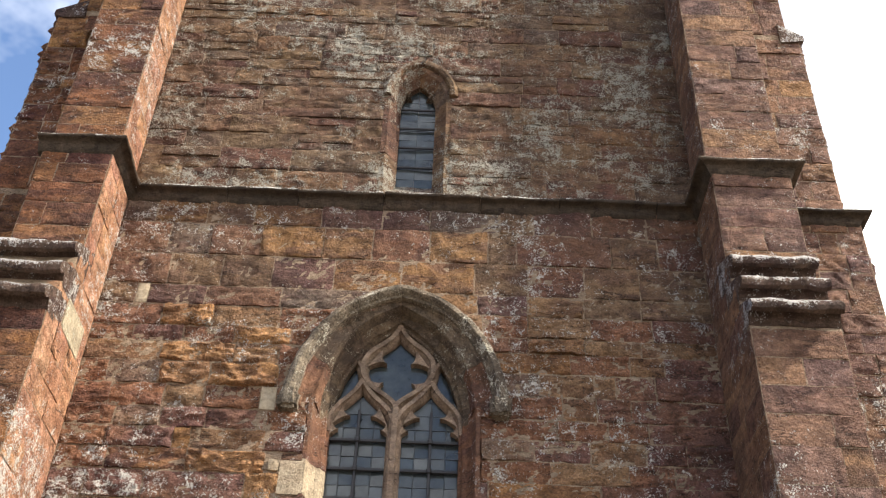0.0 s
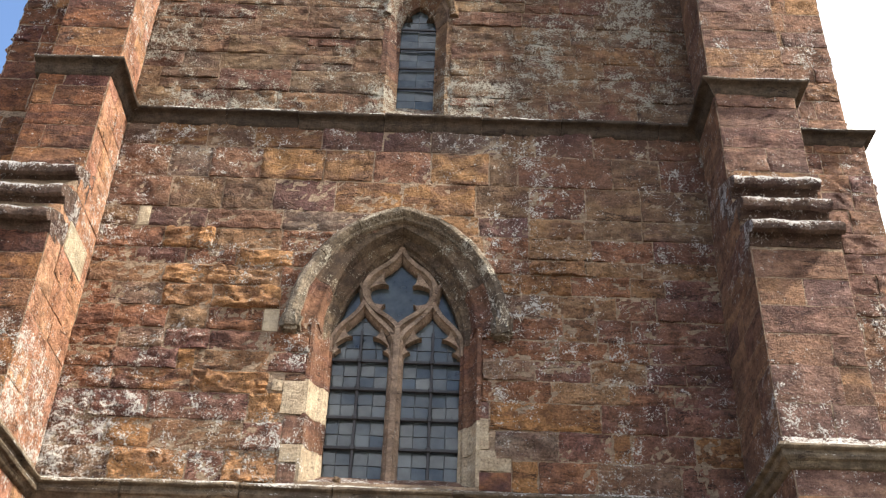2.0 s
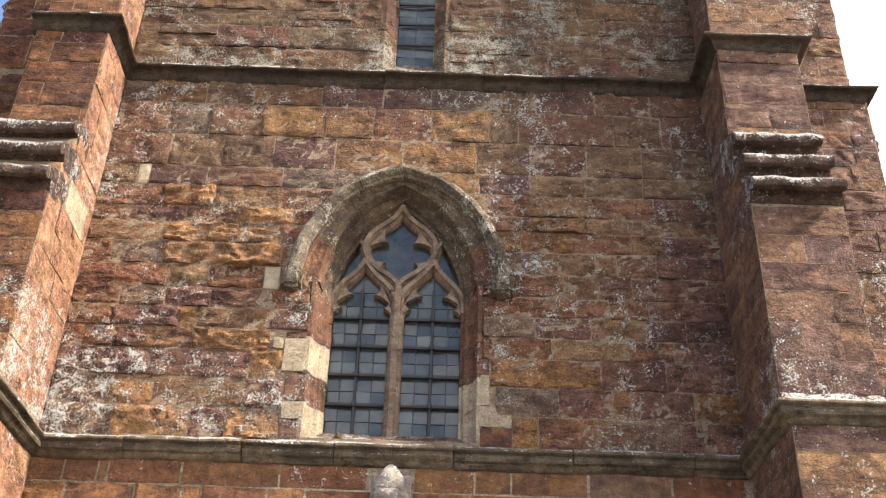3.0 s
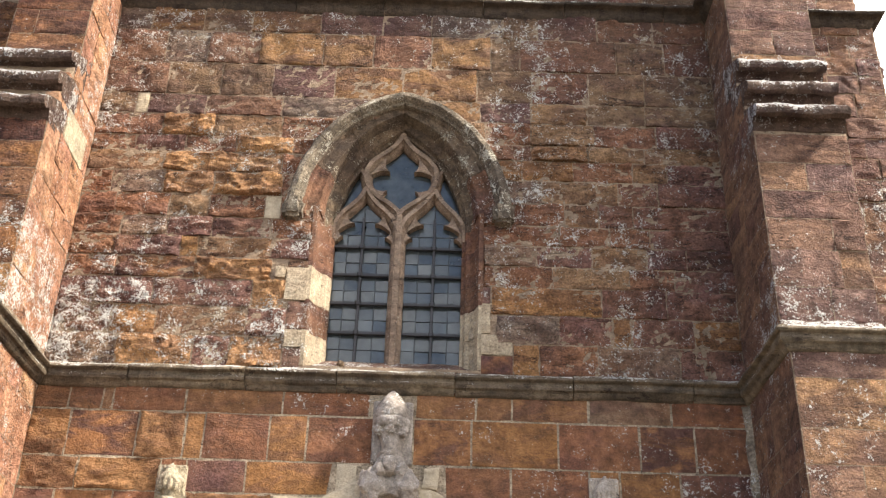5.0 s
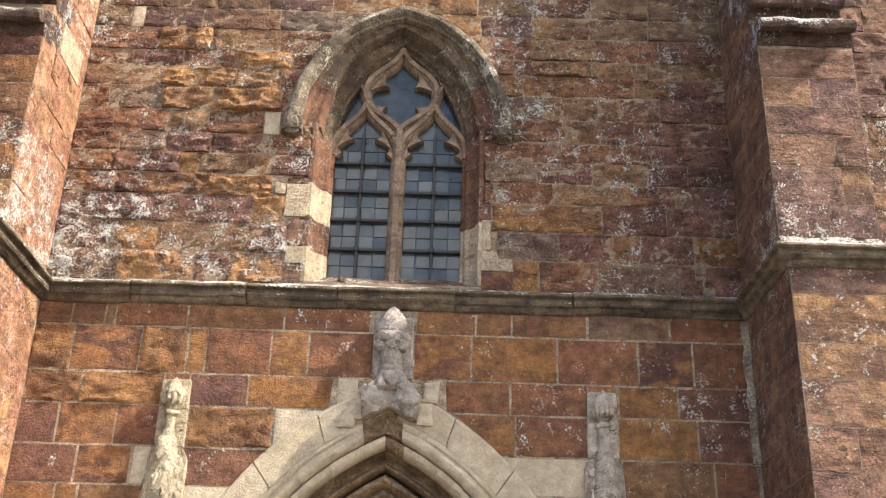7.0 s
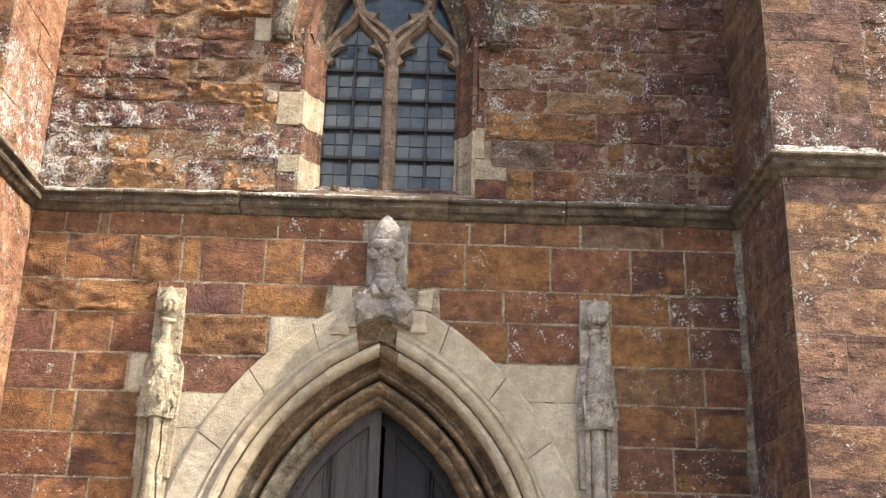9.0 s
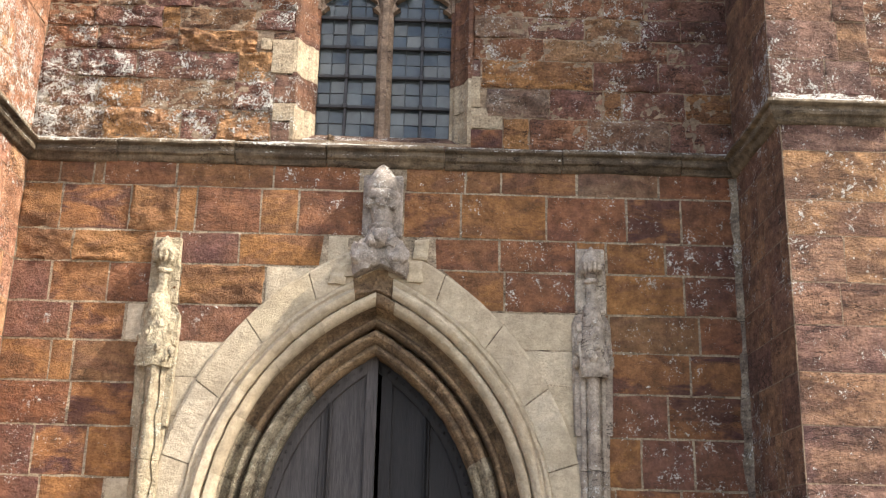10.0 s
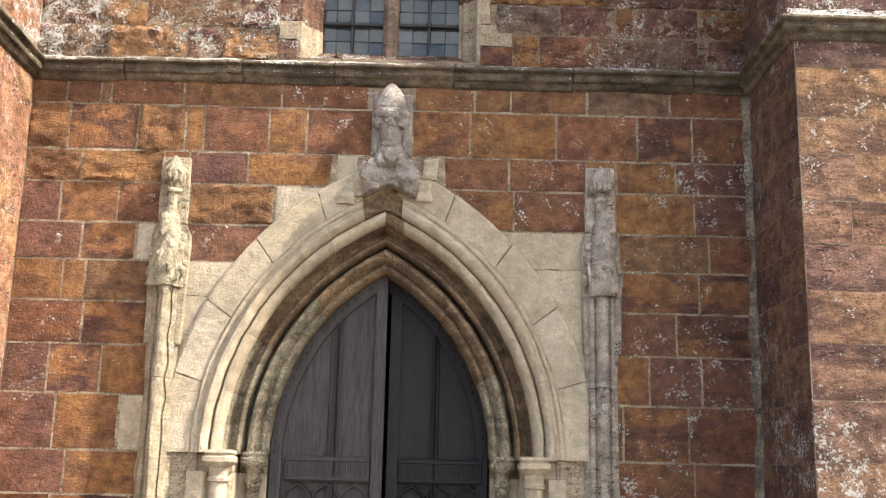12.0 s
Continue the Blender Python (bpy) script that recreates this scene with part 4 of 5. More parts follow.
# ---- the doorway ----
surround = tagged(new("door_surround"), "cream limestone pointed door surround with worn mouldings", "doorway", kind="structure")
ZS = door_arch.zs
VOUS = [(1.305, WALL + 0.12), (1.305, WALL - 0.03), (1.32, WALL - 0.034), (1.505, WALL - 0.034), (1.525, WALL - 0.024), (1.525, WALL + 0.12)]
HOOD = [(1.17, WALL + 0.12), (1.17, WALL - 0.02), (1.185, WALL - 0.05), (1.205, WALL - 0.07), (1.225, WALL - 0.072), (1.24, WALL - 0.055), (1.245, WALL - 0.035), (1.26, WALL - 0.03), (1.275, WALL - 0.045), (1.295, WALL - 0.045), (1.31, WALL - 0.02), (1.315, WALL + 0.12)]
ROLL = [(1.085, WALL + 0.2), (1.085, WALL + 0.03), (1.095, WALL + 0.0), (1.108, WALL - 0.02), (1.125, WALL - 0.034), (1.15, WALL - 0.034), (1.163, WALL - 0.012), (1.168, WALL + 0.02), (1.168, WALL + 0.2)]
CASE = [(0.965, WALL + 0.4), (0.965, WALL + 0.15), (0.972, WALL + 0.115), (0.985, WALL + 0.1), (1.0, WALL + 0.1), (1.012, WALL + 0.125), (1.022, WALL + 0.165), (1.045, WALL + 0.175), (1.068, WALL + 0.15), (1.08, WALL + 0.09), (1.083, WALL + 0.05), (1.083, WALL + 0.4)]
LOST = [(1.165, WALL + 0.12), (1.165, WALL - 0.005), (1.185, WALL - 0.03), (1.21, WALL - 0.022), (1.24, WALL - 0.032), (1.27, WALL - 0.02), (1.3, WALL - 0.038), (1.345, WALL - 0.03), (1.36, WALL - 0.02), (1.36, WALL + 0.12)]
INNER = [(0.79, WALL + 0.42), (0.79, WALL + 0.2), (0.80, WALL + 0.165), (0.815, WALL + 0.15), (0.835, WALL + 0.155), (0.85, WALL + 0.175), (0.86, WALL + 0.15), (0.875, WALL + 0.115), (0.895, WALL + 0.095), (0.92, WALL + 0.1), (0.935, WALL + 0.14), (0.945, WALL + 0.24), (0.965, WALL + 0.26), (0.965, WALL + 0.42)]
for side in (-1, 1):
    for k, (s0, s1) in enumerate(segments(5, 0.0016)):
        part("voussoir", worn(fixed(door_arch.piece(side, VOUS, s0, s1, 5)), 0.004, 6, 1), m_cream, surround)
    last = 0.925 if side < 0 else 0.945
    for k, (s0, s1) in enumerate(segments(4, 0.0006)):
        smooth(part("hood_stone", worn(worn(fixed(door_arch.piece(side, HOOD, s0 * last, s1 * last, 9)), 0.007, 9, 1), 0.004, 26, 3), m_cream, surround))
    # the hood has broken away under the finial; its shadow is in the brown
    smooth(part("broken_stone", worn(worn(fixed(door_arch.piece(side, LOST, last, 1.0, 10)), 0.02, 11, 4), 0.012, 27, 2), m_hollow, surround, "scar of the broken hood, browned to carry its shadow"))
    for k, (s0, s1) in enumerate(segments(5, 0.0006)):
        cut = 0.93 if side > 0 and k == 4 else s1
        smooth(part("moulding", worn(worn(fixed(door_arch.piece(side, ROLL, s0, cut, 7)), 0.005, 9, 1), 0.004, 24, 2), m_cream, surround))
        if cut < s1:
            smooth(part("moulding", worn(fixed(door_arch.piece(side, ROLL, cut, s1, 5)), 0.012, 14, 1), m_hollow, surround, "brown broken end of the moulding"))
        # stained brown runs lower on the right, with some of its shade painted in
        smooth(part("moulding", worn(fixed(door_arch.piece(side, CASE, s0, s1, 6)), 0.005, 9, 1), (m_flaked, m_flaked, m_hollow, m_hollow, m_hollow)[k] if side < 0 else m_hollow, surround))
    for k, (s0, s1) in enumerate(segments(3, 0.001)):
        smooth(part("moulding", worn(fixed(door_arch.piece(side, INNER, s0, s1, 8)), 0.009, 13, 1), m_flaked if k == 0 or side < 0 and k == 1 else m_hollow, surround))
    # jambs below the springing, with shafts and capitals
    for z0, z1 in ((-0.02, 0.6), (0.61, 1.2), (1.21, ZS - 0.13)):
        part("jamb_stone", worn(fixed(door_arch.jamb(side, [(0.80, WALL + 0.4), (0.80, WALL + 0.26), (0.99, WALL + 0.2), (1.0, WALL + 0.06), (1.17, WALL + 0.02), (1.19, WALL - 0.05), (1.31, WALL - 0.03), (1.31, WALL + 0.4)], z0, z1)), 0.004, 6, z0), m_cream, surround)
    for h, y, r in ((1.09, WALL - 0.0, 0.075), (0.88, WALL + 0.18, 0.06)):
        x = door_arch.cx + side * h
        bm = bmesh.new()
        prof = [(r * 0.8, 0.0), (r * 0.8, ZS - 0.2), (r * 1.05, ZS - 0.19), (r * 1.05, ZS - 0.17), (r * 0.85, ZS - 0.155), (r * 0.95, ZS - 0.1), (r * 1.3, ZS - 0.075), (r * 1.5, ZS - 0.06), (r * 1.5, ZS - 0.03), (r * 1.25, ZS - 0.018), (r * 1.42, ZS), (r * 1.3, ZS + 0.02), (0.001, ZS + 0.022)]
        def square(a, z):
            c, t = math.cos(a * math.pi / 12), math.sin(a * math.pi / 12)
            p = 7 if z > ZS - 0.09 else 2
            f = (abs(c) ** p + abs(t) ** p) ** (-1 / p)
            return c * f, t * f
        rings = [[(x + q * square(a, z)[0], y + q * square(a, z)[1], z) for a in range(24)] for q, z in prof]
        smooth(part("jamb_shaft", worn(fixed(loft(rings)), 0.004, 14), m_cream if h > 1 else m_flaked, surround, "round shaft with a moulded capital"))
    part("impost", worn(bevel_box(*sorted((door_arch.cx + side * 1.0, door_arch.cx + side * 1.31)), WALL + 0.03, WALL + 0.4, ZS - 0.13, ZS - 0.004, 0.006), 0.004, 8), m_cream, surround)
    part("impost", worn(bevel_box(*sorted((door_arch.cx + side * 0.80, door_arch.cx + side * 0.99)), WALL + 0.22, WALL + 0.4, ZS - 0.13, ZS - 0.004, 0.006), 0.004, 8), m_flaked, surround)


# pale ashlar between the arch and the flanking shafts
def spandrel(z):
    h = door_arch.half(z, 1.525 + door_arch.off)
    return [("arch", door_arch.cx - h, door_arch.cx + h)] if h else []


PALE = [0.0, 0.5, 0.95, 1.4, 1.8, 2.25, 2.62, 2.9, 3.15]
lay(Face((0, WALL, 0), (1, 0, 0), (0, -1, 0)), surround, -1.83, 1.10, PALE, (0.3, 0.5), m_cream, 0.005, spandrel, joint=0.008, floor=0.004)


def lump(at, size, seed, wear=0.35, sub=3):
    bm = bmesh.new()
    bmesh.ops.create_icosphere(bm, subdivisions=sub, radius=1.0)
    for v in bm.verts:
        p = v.co.copy()
        k = 1 + wear * noise.noise(p * 1.9 + Vector((seed, 0, 0))) + wear * 0.5 * noise.noise(p * 4.3 + Vector((0, seed, 0)))
        v.co = Vector(at) + Vector((p.x * size[0], p.y * size[1], p.z * size[2])) * k
    return bm


def lathe(x, y, prof, sides=12, wob=0.0, seed=0.0):
    rings = []
    for r, z in prof:
        rings.append([(x + r * (1 + wob * noise.noise(Vector((a * 0.9, z * 14, seed)))) * math.cos(2 * math.pi * a / sides), y + r * (1 + wob * noise.noise(Vector((a * 0.9, z * 14, seed + 5)))) * math.sin(2 * math.pi * a / sides), z) for a in range(sides)])
    return fixed(loft(rings))


# the finial over the arch
finial = empty("finial", (-0.365, WALL - 0.1, 3.6), "worn grey carved leaf finial over the door arch", "finial")
fx, fy = -0.362, WALL - 0.055
part("back_block", worn(bevel_box(-0.512, -0.212, WALL - 0.04, WALL + 0.06, 3.97, 4.46, 0.012), 0.01, 6), m_finial, finial, "flat stone behind the carving")
# a boss with a flat underside notched in the middle, spreading to both sides
keel = [(3.65, 0.175, 0.11), (3.658, 0.2, 0.145), (3.70, 0.216, 0.16), (3.76, 0.216, 0.165), (3.83, 0.185, 0.15), (3.90, 0.155, 0.125), (3.96, 0.12, 0.11), (4.02, 0.085, 0.1), (4.06, 0.08, 0.095)]
rings = []
for i, (z, w, d) in enumerate(keel):
    ring = []
    for k in range(32):
        a = 2 * math.pi * k / 32
        c, s = math.cos(a), math.sin(a)
        q = (abs(c) ** 3 + abs(s) ** 3) ** (-1 / 3)
        lift = (0.085, 0.085, 0.07, 0.035)[i] if i < 4 else 0.0
        ring.append((fx + w * c * q, fy + 0.04 + d * s * q * (0.8 + 0.2 * min(1, abs(c) * 2)), z + lift * (1 - min(1.0, abs(c * q)))))
    rings.append(ring)
boss_part = smooth(part("boss", worn(worn(fixed(loft(rings)), 0.014, 8, 2), 0.008, 19, 5), m_finial, finial, "lobed carved boss"))
for k, (dx, dz, w, h) in enumerate(((-0.125, 3.80, 0.085, 0.11), (0.125, 3.80, 0.085, 0.11), (0.0, 3.925, 0.06, 0.075), (-0.07, 3.89, 0.05, 0.06), (0.085, 3.89, 0.05, 0.06))):
    smooth(part("leaf", worn(lump((fx + dx, fy - 0.1 + 0.1 * abs(dx), dz), (w, 0.06, h), 7.0 + k, 0.3), 0.014, 17, k), m_finial, boss_part, "knobbly carved leaf"))
smooth(part("neck", worn(worn(lathe(fx, fy + 0.02, [(0.07, 3.98), (0.095, 4.02), (0.1, 4.045), (0.078, 4.065), (0.085, 4.12), (0.1, 4.18), (0.118, 4.24), (0.132, 4.265)], 18, 0.15, 3.0), 0.014, 14), 0.01, 25, 4), m_finial, finial))
bud = [(0.12, 4.23), (0.138, 4.265), (0.134, 4.295), (0.116, 4.31), (0.122, 4.335), (0.12, 4.375), (0.1, 4.42), (0.072, 4.465), (0.042, 4.505), (0.018, 4.53), (0.004, 4.54)]
bud_part = smooth(part("bud", worn(worn(lathe(fx - 0.005, fy + 0.01, bud, 20, 0.1, 9.0), 0.012, 10, 1), 0.009, 24, 3), m_finial, finial, "pointed cone-like bud"))
for k, (dx, dz) in enumerate(((-0.09, 4.21), (0.09, 4.2), (0.0, 4.225), (-0.05, 4.33), (0.055, 4.33))):
    smooth(part("leaf", worn(lump((fx + dx - 0.01, fy - 0.08 + 0.35 * abs(dx), dz), (0.04, 0.03, 0.045), 17.0 + k, 0.35), 0.012, 22, k), m_finial, bud_part))
# broken pale blocks on both sides
for u0, u1, v0, v1, z0, z1 in ((-0.735, -0.62, -0.70, -0.60, 3.60, 3.755), (-0.63, -0.55, -0.605, -0.52, 3.66, 3.85), (-0.165, -0.05, -0.16, -0.06, 3.63, 3.79), (-0.13, -0.02, -0.11, -0.01, 3.80, 3.95)):
    data, centre = block(Face((0, WALL, 0), (1, 0, 0), (0, -1, 0)), u0, u1, v0, v1, z0, z1, 0.016, 0.05, 0.08)
    ob = smooth(part("broken_stone", data, m_cream, finial, "broken cream stone"))
    ob.location = centre - base_of(finial)


# ---- flanking pinnacles ----
def pinnacle(cx, label, mat, wear, seed):
    thing = empty("pinnacle", (cx, WALL - 0.06, 0.0), label, "pinnacle", "pinnacles beside the door")
    y = WALL - 0.035
    part("back_block", worn(bevel_box(cx - 0.108, cx + 0.108, WALL - 0.03, WALL + 0.05, 3.43, 3.925, 0.01), 0.006 + 0.006 * wear, 9, seed), mat, thing)
    shoulder = [(-0.13, 2.55), (0.13, 2.55), (0.143, 3.0), (0.14, 3.33), (0.115, 3.40), (0.09, 3.428), (-0.09, 3.428), (-0.118, 3.41), (-0.14, 3.35), (-0.143, 3.0)]
    smooth(part("back_block", worn(fixed(loft([[(cx + a * f, yy, z) for a, z in shoulder] for yy, f in ((WALL + 0.05, 1.0), (WALL - 0.03, 1.0), (WALL - 0.045, 0.93))])), 0.01 + 0.006 * wear, 9, seed), mat, thing))
    for k, (z0, z1) in enumerate(((0.0, 0.7), (0.705, 1.4), (1.405, 2.3), (2.305, 2.98))):
        # a square shaft set with a small roll in front
        pts = [(-0.115, 0.12), (-0.115, 0.02), (-0.09, 0.0), (-0.085, -0.03), (-0.06, -0.045), (-0.05, -0.03), (-0.04, -0.06), (-0.025, -0.09), (0.0, -0.1), (0.025, -0.09), (0.04, -0.06), (0.05, -0.03), (0.06, -0.045), (0.085, -0.03), (0.09, 0.0), (0.115, 0.02), (0.115, 0.12)]
        n = 7
        smooth(part("shaft", worn(fixed(loft([[(cx + a, y + b, z0 + (z1 - z0) * i / n) for a, b in pts] for i in range(n + 1)])), 0.004 + 0.008 * wear, 9, seed), mat, thing))
    # gablet: four small gables round the stem, with hanging tips
    for dx, dy in ((0, -1), (-1, 0), (1, 0)):
        p = [(-0.1, 3.02), (-0.085, 2.97), (-0.06, 3.04), (0.0, 3.12), (0.06, 3.04), (0.085, 2.97), (0.1, 3.02), (0.07, 3.15), (0.03, 3.26), (0.0, 3.36), (-0.03, 3.26), (-0.07, 3.15)]
        front, back = [], []
        for a, z in p:
            q = Vector((a, 0)) if dy else Vector((0, a))
            c = Vector((cx + (q.x if dy else dx * 0.1), y + (-0.1 if dy else q.y - 0.01)))
            e = Vector((cx + (q.x if dy else dx * 0.05), y + (-0.05 if dy else q.y - 0.01)))
            front.append((c.x, c.y, z))
            back.append((e.x, e.y, z))
        smooth(part("gablet", worn(fixed(loft([front, back])), 0.012 + 0.02 * wear, 11, seed + dx), mat, thing))
    stem = smooth(part("stem", worn(lathe(cx, y - 0.02, [(0.1, 2.95), (0.118, 3.05), (0.108, 3.15), (0.092, 3.28), (0.072, 3.4), (0.055, 3.478), (0.04, 3.49), (0.037, 3.56), (0.036, 3.64), (0.052, 3.65), (0.056, 3.662), (0.05, 3.674), (0.036, 3.682)], 12, 0.06 + 0.25 * wear, seed), 0.004 + 0.008 * wear, 20, seed), mat, thing))
    for k in range(12):
        a = (0.15, 1.57, 2.99)[k % 3] + 0.3 * math.sin(k * 3.1 + seed)
        z = 3.06 + 0.085 * (k // 3) + 0.02 * (k % 3 == 1)
        r = 0.125 - 0.014 * (k // 3)
        smooth(part("crocket", lump((cx + r * math.cos(a), y - 0.02 - r * 0.8 * math.sin(a), z), (0.03, 0.028, 0.045), seed + k, 0.55, 2), mat, stem))
    knop = smooth(part("knop", worn(lathe(cx, y - 0.02, [(0.036, 3.682), (0.05, 3.71), (0.066, 3.745), (0.08, 3.78), (0.084, 3.8), (0.076, 3.815), (0.07, 3.83), (0.05, 3.865), (0.028, 3.895), (0.008, 3.925)], 14, 0.12 + 0.35 * wear, seed + 2), 0.003 + 0.01 * wear, 24, seed), mat, thing, "cup-shaped knop with a pointed cap"))
    for k in range(6):
        a = radians(190 + 32 * k)
        smooth(part("leaf", lump((cx + 0.068 * math.cos(a), y - 0.02 + 0.068 * math.sin(a), 3.765), (0.022, 0.022, 0.045), seed + 30 + k, 0.4, 2), mat, knop))


pinnacle(-1.93, "badly weathered cream stone pinnacle shaft beside the door", m_eroded, 1.5, 2.0)
pinnacle(1.18, "grey pink stone pinnacle shaft with crockets beside the door", m_shaft, 0.35, 6.0)


# ---- the doors ----
def leaf(side, y, name, label, m_oak):
    """One leaf of the pointed double door; side -1 is hung on the left."""
    hw = 0.79
    cx = door_arch.cx
    thing = tagged(new(name), label, "door", kind="structure")

    def top(x, inset=0.0):
        r = door_arch.r0 - inset
        d = abs(x - cx) + door_arch.off
        return ZS + math.sqrt(max(r * r - d * d, 0))

    def strip(x0, x1, y0, y1, z0=None, inset=0.0, name_="plank", z1=None, owner=None):
        xs = [x0 + (x1 - x0) * i / 4 for i in range(5)]
        rings = []
        for x in xs:
            zt = top(x, inset) if z1 is None else min(z1, top(x, inset))
            zb = min(z0 or 0.05, zt - 0.01)
            rings.append([(x, y0, zb), (x, y1, zb), (x, y1, zt), (x, y0, zt)])
        bm = fixed(loft(rings))
        bmesh.ops.bevel(bm, geom=[e for e in bm.edges if e.calc_length() > 0.3], offset=0.003, segments=1, affect="EDGES")
        return part(name_, bm, m_oak, owner or thing)

    a, b = (cx - hw, MEET - 0.012) if side < 0 else (MEET + 0.012, cx + hw)
    n = 2
    for i in range(n):
        x0, x1 = a + (b - a) * i / n, a + (b - a) * (i + 1) / n
        strip(x0 + 0.0008, x1 - 0.0008, y + 0.02 + 0.0015 * (i % 2), y + 0.05)
    # meeting stile and muntins with a ridge on each
    edge = b if side < 0 else a
    strip(*sorted((edge, edge + side * 0.085)), y - 0.012, y + 0.018, name_="stile")
    for f in (0.44,):
        x = edge + side * hw * f
        muntin = strip(x - 0.022, x + 0.022, y - 0.006, y + 0.018, name_="muntin", inset=0.07)
        strip(x - 0.007, x + 0.007, y - 0.022, y - 0.006, name_="ridge", inset=0.09, owner=muntin)
    # curved rim that follows the arch
    prof = [(0.705, y + 0.019), (0.705, y - 0.008), (0.725, y - 0.016), (0.785, y - 0.016), (0.795, y + 0.019)]
    rim = smooth(part("rim", fixed(door_arch.piece(side, prof, 0.0, 0.985, 18)), m_oak, thing))
    part("rim", fixed(door_arch.jamb(side, prof, 0.05, ZS)), m_oak, thing)
    for k in range(22):
        x, z = door_arch.point(side, 0.755 + door_arch.off, 0.02 + k * 0.043)
        part("boss", lump((x, y - 0.018, z), (0.013, 0.01, 0.016), k, 0.2, 1), m_oak, rim)
    # rails: one carved with a band, with blind tracery heads below
    lo, hi = sorted((edge + side * 0.09, edge + side * 0.70))
    rail = part("rail", bevel_box(lo, hi, y - 0.02, y + 0.018, 1.62, 1.80, 0.005), m_oak, thing, "rail with a carved band")
    part("rail", bevel_box(lo, hi, y - 0.032, y - 0.0, 1.765, 1.79, 0.005), m_oak, thing)
    part("rail", bevel_box(lo, hi, y - 0.032, y - 0.0, 1.63, 1.655, 0.005), m_oak, thing)
    for k in range(17):
        x = lo + 0.03 + (hi - lo - 0.06) * k / 16
        part("carved_bar", bevel_box(x - 0.008, x + 0.006, y - 0.029, y - 0.019, 1.675 + 0.01 * (k % 3 == 1), 1.75 - 0.012 * (k % 4 == 2), 0.003), m_oak, rail)
    for k in range(3):
        x0, x1 = lo + (hi - lo) * k / 3 + 0.01, lo + (hi - lo) * (k + 1) / 3 - 0.01
        head = bez((x0, 1.5), (x0, 1.59), (0.5 * (x0 + x1), 1.57), (0.5 * (x0 + x1), 1.62), n=6) + bez((0.5 * (x0 + x1), 1.62), (0.5 * (x0 + x1), 1.57), (x1, 1.59), (x1, 1.5), n=6)[1:]
        smooth(part("blind_arch", fixed(sweep(head, 0.025, y - 0.02, y + 0.02)), m_oak, thing))
    for k in range(8):
        x = lo + 0.04 + (hi - lo - 0.08) * k / 7
        part("stud", lump((x, y - 0.02, 1.81), (0.008, 0.008, 0.008), k, 0.1, 1), m_oak, rail)
    return thing


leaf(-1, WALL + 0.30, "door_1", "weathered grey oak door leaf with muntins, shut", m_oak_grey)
leaf(1, WALL + 0.40, "door_2", "oak door leaf set slightly back, coloured dark for its shade", m_oak_shaded)


# grey cement smeared down the wall's corner with the buttress
fillet = [[(RIGHT - w * (0.6 + 0.7 * abs(noise.noise(Vector((z * 3, w * 50, 2))))), WALL + d, z) for w, d in ((0.075, 0.02), (0.07, -0.012), (0.03, -0.02), (-0.01, -0.06), (-0.01, 0.02))] for z in [0.1 * i for i in range(46)]]
part("mortar_fillet", worn(fixed(loft(fillet)), 0.012, 9), m_cement, wall_low, "grey cement repair in the corner")

# ---- masonry of the west wall, stone by stone ----
west = Face((0, WALL, 0), (1, 0, 0), (0, -1, 0))
LOW = [1.2, 1.50, 1.80, 2.19, 2.54, 2.85, 3.15, 3.43, 3.735, 3.98, 4.335, 4.56]
MID = [4.70, 4.965, 5.211, 5.455, 5.646, 5.836, 6.021, 6.237, 6.46, 6.659, 6.817, 7.044, 7.258, 7.606, 7.969, 8.27]
TOP = [8.40, 8.674, 8.961, 9.172, 9.412, 9.659, 9.87, 10.131, 10.399, 10.657, 10.913, 11.156, 11.4, 11.65, 11.9, 12.15]
lay(west, wall_low, LEFT, RIGHT, [0.0, 0.4, 0.8, 1.2], (0.4, 0.7), m_lower, 0.006, openings, floor=0.0025)
low_kinds["c"] = m_cream
# courses as they lie, from left to right: kinds of stone, then their joints
LOW_PLAN = {
    1: (("po", -3.05, -2.55, -1.97), ("rr", 1.23, 1.82, 2.3),),
    2: (("po", -3.05, -2.65, -2.21), ("tBr", 1.26, 1.33, 1.79, 2.3),),
    3: (("pBo", -3.05, -2.73, -2.36, -2.02), ("opp", 1.24, 1.52, 1.89, 2.3),),
    4: (("rB", -3.05, -2.52, -2.04), ("pB", 1.26, 1.72, 2.3),),
    5: (("oot", -3.05, -2.69, -2.53, -2.07), ("BB", 1.31, 1.89, 2.3),),
    6: (("pB", -3.05, -2.58, -2.19), ("rp", -2.05, -1.83, -1.0), ("c", 0.3, 1.09), ("ttr", 1.09, 1.31, 1.97, 2.3),),
    7: (("pBree", -3.05, -2.76, -2.34, -2.01, -1.82, -1.2), ("c", -1.2, -0.7), ("olrop", 0.1, 0.55, 1.07, 1.29, 1.87, 2.3),),
    8: (("eerpo", -3.05, -2.63, -2.03, -1.84, -1.41, -0.78), ("rloop", 0.03, 0.51, 1.08, 1.3, 1.74, 2.3),),
    9: (("eBeoror", -3.05, -2.75, -2.24, -1.89, -1.75, -1.27, -0.99, -0.5), ("BorBr", -0.21, 0.22, 0.86, 1.46, 1.87, 2.3),),
    10: (("bbyrbr", -3.05, -2.79, -2.54, -2.46, -1.92, -1.19, -0.54), ("bbbgr", -0.2, 0.25, 0.52, 1.09, 1.71, 2.3),),
}
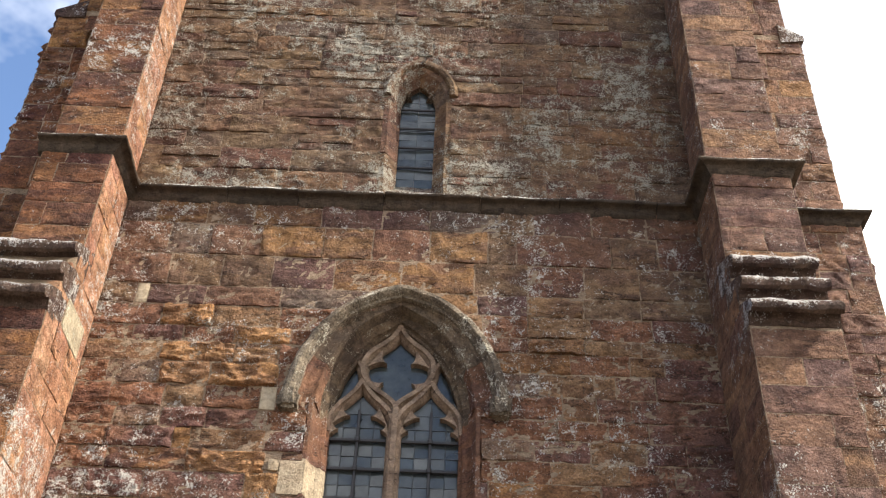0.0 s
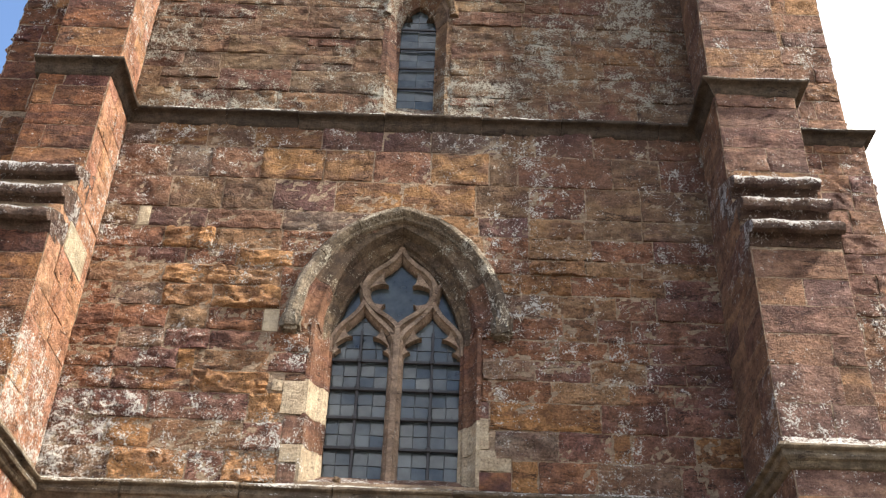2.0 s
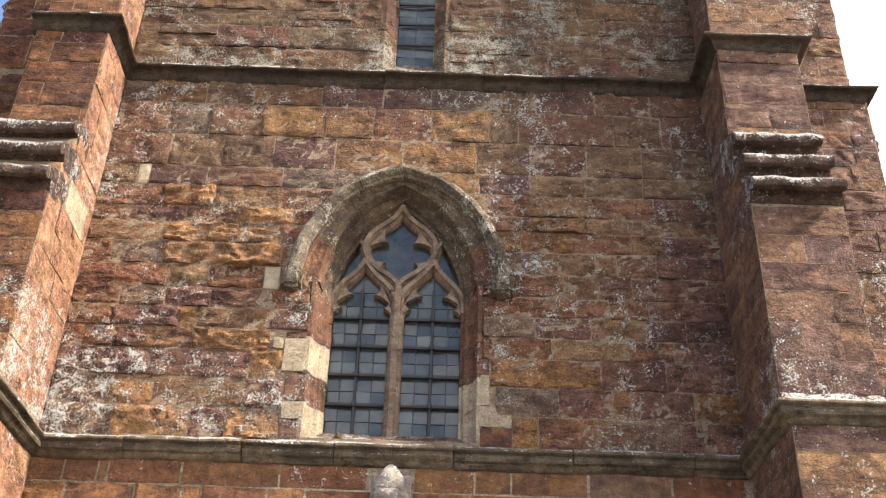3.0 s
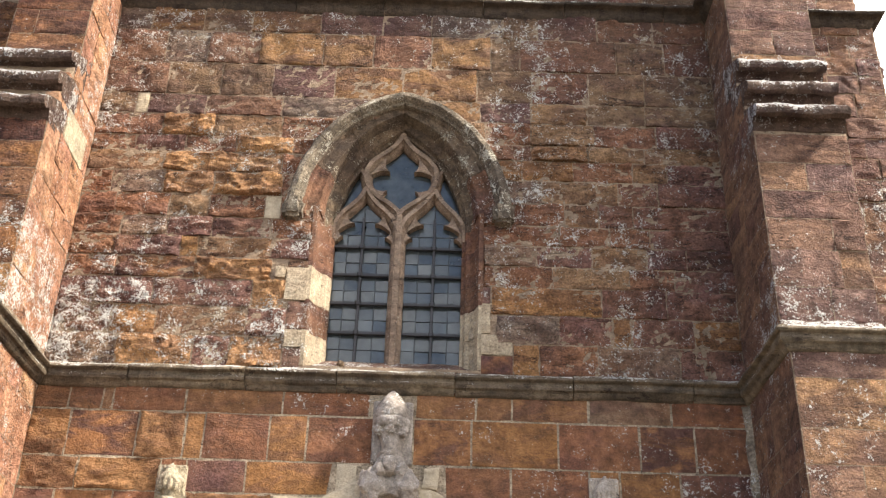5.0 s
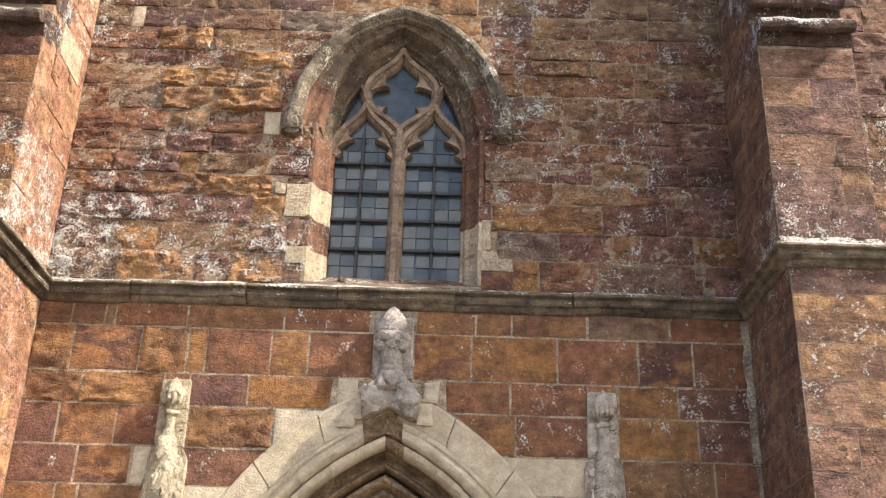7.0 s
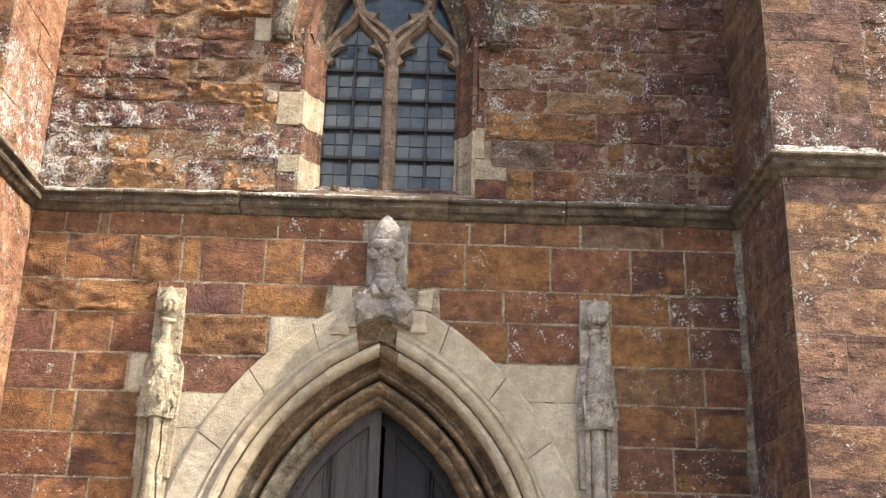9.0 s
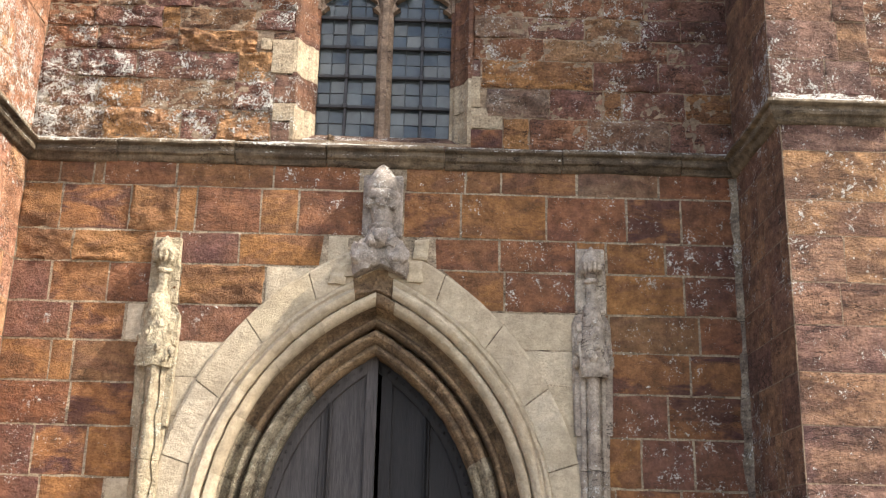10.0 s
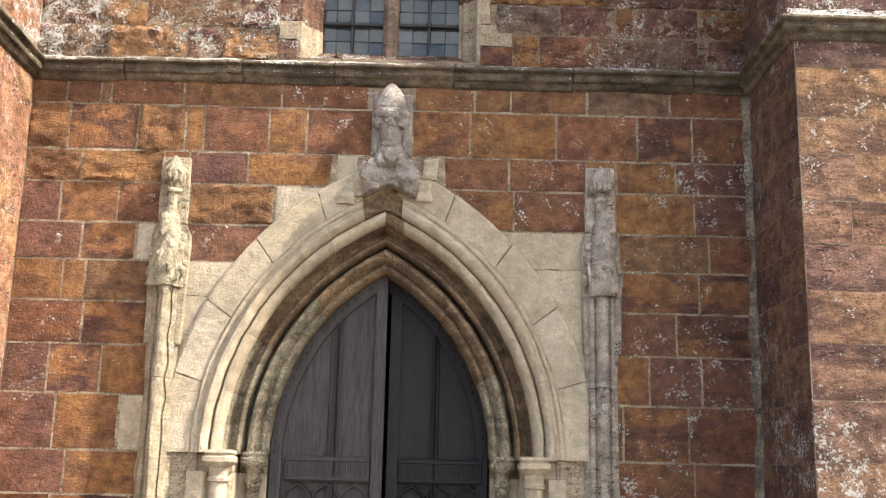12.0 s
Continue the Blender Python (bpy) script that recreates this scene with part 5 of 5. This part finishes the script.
MID_PLAN = {
    0: (("gepe", -3.05, -2.51, -1.93, -1.65, -1.24), ("orgp", 0.52, 0.73, 1.18, 1.81, 2.3),),
    1: (("potp", -3.05, -2.6, -2.25, -1.55, -1.0), ("gpopo", 0.4, 0.89, 1.31, 1.45, 1.94, 2.3),),
    2: (("pppe", -3.05, -2.76, -2.31, -1.53, -1.22), ("opp", 0.3, 1.23, 1.74, 2.3),),
    3: (("rBep", -3.05, -2.64, -2.01, -1.4, -0.95), ("rtrp", 0.3, 0.85, 1.46, 1.82, 2.3),),
    4: (("rpotp", -3.05, -2.68, -2.15, -2.01, -1.42, -0.96), ("gptpp", 0.3, 0.72, 1.17, 1.61, 1.93, 2.3),),
    5: (("rgppr", -3.05, -2.66, -2.29, -1.92, -1.44, -0.98), ("rrrp", 0.28, 0.91, 1.32, 1.65, 2.3),),
}
HIGH_PLAN = {
    6: (("rrtrr", -3.05, -2.74, -2.3, -1.97, -1.46, -0.9), ("rtpp", 0.26, 0.96, 1.24, 1.52, 2.3),),
    7: (("rgeer", -3.05, -2.81, -2.38, -1.96, -1.39, -0.82), ("ggttpp", 0.02, 0.35, 0.78, 1.23, 1.41, 1.74, 2.3),),
    8: (("tetr", -3.05, -2.41, -1.79, -1.41, -0.74), ("roortp", -0.12, 0.16, 0.61, 1.04, 1.54, 1.83, 2.3),),
    9: (("rprer", -3.05, -2.68, -2.25, -1.82, -1.33, -0.47), ("rpett", -0.44, 0.26, 0.69, 1.17, 1.65, 2.3),),
    10: (("retr", -3.05, -2.47, -2.03, -1.45, -0.77), ("trtrp", -0.18, 0.3, 0.69, 1.23, 1.76, 2.3),),
    11: (("t", -3.05, -2.74), ("prgropett", -2.63, -2.13, -1.47, -0.68, -0.4, 0.25, 0.69, 1.18, 1.68, 2.3),),
    12: (("rttpootrtt", -3.05, -2.5, -2.03, -1.58, -1.03, -0.43, 0.22, 0.7, 1.2, 1.69, 2.3),),
    13: (("rgroorotrtr", -3.05, -2.57, -2.19, -1.73, -1.16, -0.71, -0.19, 0.34, 0.6, 1.46, 1.89, 2.3),),
    14: (("gotoppgtprr", -3.05, -2.74, -2.27, -1.83, -1.21, -0.64, -0.2, 0.45, 0.76, 1.3, 1.81, 2.3),),
}
lay(west, wall_low, LEFT, RIGHT, LOW, (0.3, 0.62), m_lower, 0.007, openings, joint=0.016, floor=0.0025, plan=LOW_PLAN, kinds=low_kinds, special={8: ((-0.76, -0.60, m_cream),), 6: ((-2.18, -2.05, m_cream),), 2: ((-2.2, -2.03, m_cream),)})
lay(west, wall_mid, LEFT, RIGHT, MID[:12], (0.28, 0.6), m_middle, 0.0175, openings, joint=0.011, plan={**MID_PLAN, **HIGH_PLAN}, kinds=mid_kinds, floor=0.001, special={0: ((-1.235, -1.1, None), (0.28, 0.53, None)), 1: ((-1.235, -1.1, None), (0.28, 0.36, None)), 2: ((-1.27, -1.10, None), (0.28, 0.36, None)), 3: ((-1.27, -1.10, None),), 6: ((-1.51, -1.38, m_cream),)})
lay(west, wall_mid, LEFT, RIGHT, MID[11:], (0.3, 0.6), m_middle, 0.0135, openings, joint=0.012, plan={k - 11: v for k, v in HIGH_PLAN.items() if k > 10}, kinds=dim_kinds, floor=0.001, special={0: ((-2.74, -2.63, m_cream),)})
lay(west, wall_top, LEFT, RIGHT, TOP, (0.35, 0.85), m_upper, 0.0135, openings, joint=0.007, wild=0.3, floor=-0.003)
# pale replaced stones that bond the window's jambs into the rubble, and the old ones between them
for u0, u1, z0, z1, material, stand in ((-1.235, -1.1, 4.885, 5.03, m_new, 0.014), (-1.235, -1.1, 4.72, 4.875, m_pier, 0.004), (-1.235, -1.1, 5.04, 5.275, m_pier, 0.006), (-1.27, -1.1, 5.285, 5.57, m_new, 0.014), (-1.27, -1.1, 5.58, 5.64, m_pier, 0.004),
                                        (-1.36, -1.28, 5.48, 5.57, m_new, 0.022), (0.285, 0.352, 5.045, 5.30, m_new, 0.014), (0.285, 0.352, 5.31, 5.45, m_pier, 0.004), (0.285, 0.525, 4.87, 5.036, m_new, 0.014), (0.285, 0.525, 4.71, 4.86, m_lower, 0.006)):
    data, centre = block(west, u0, u1, u0, u1, z0, z1, 0.004, stand)
    smooth(part("stone_block", data, material, wall_mid)).location = centre
# a pale replaced stone in the buttress flank, and an unidentified dark lump on the sill
part("stone_block", worn(bevel_box(-3.12, -3.03, 6.99, 7.45, 6.33, 6.63, 0.008), 0.006, 7), m_eroded, wall_mid, "pale replaced stone")
smooth(part("moss", lump((-0.80, WALL + 0.1, 4.80), (0.03, 0.03, 0.025), 3.0, 0.5), m_hollow, window, "small dark lump on the sill"))
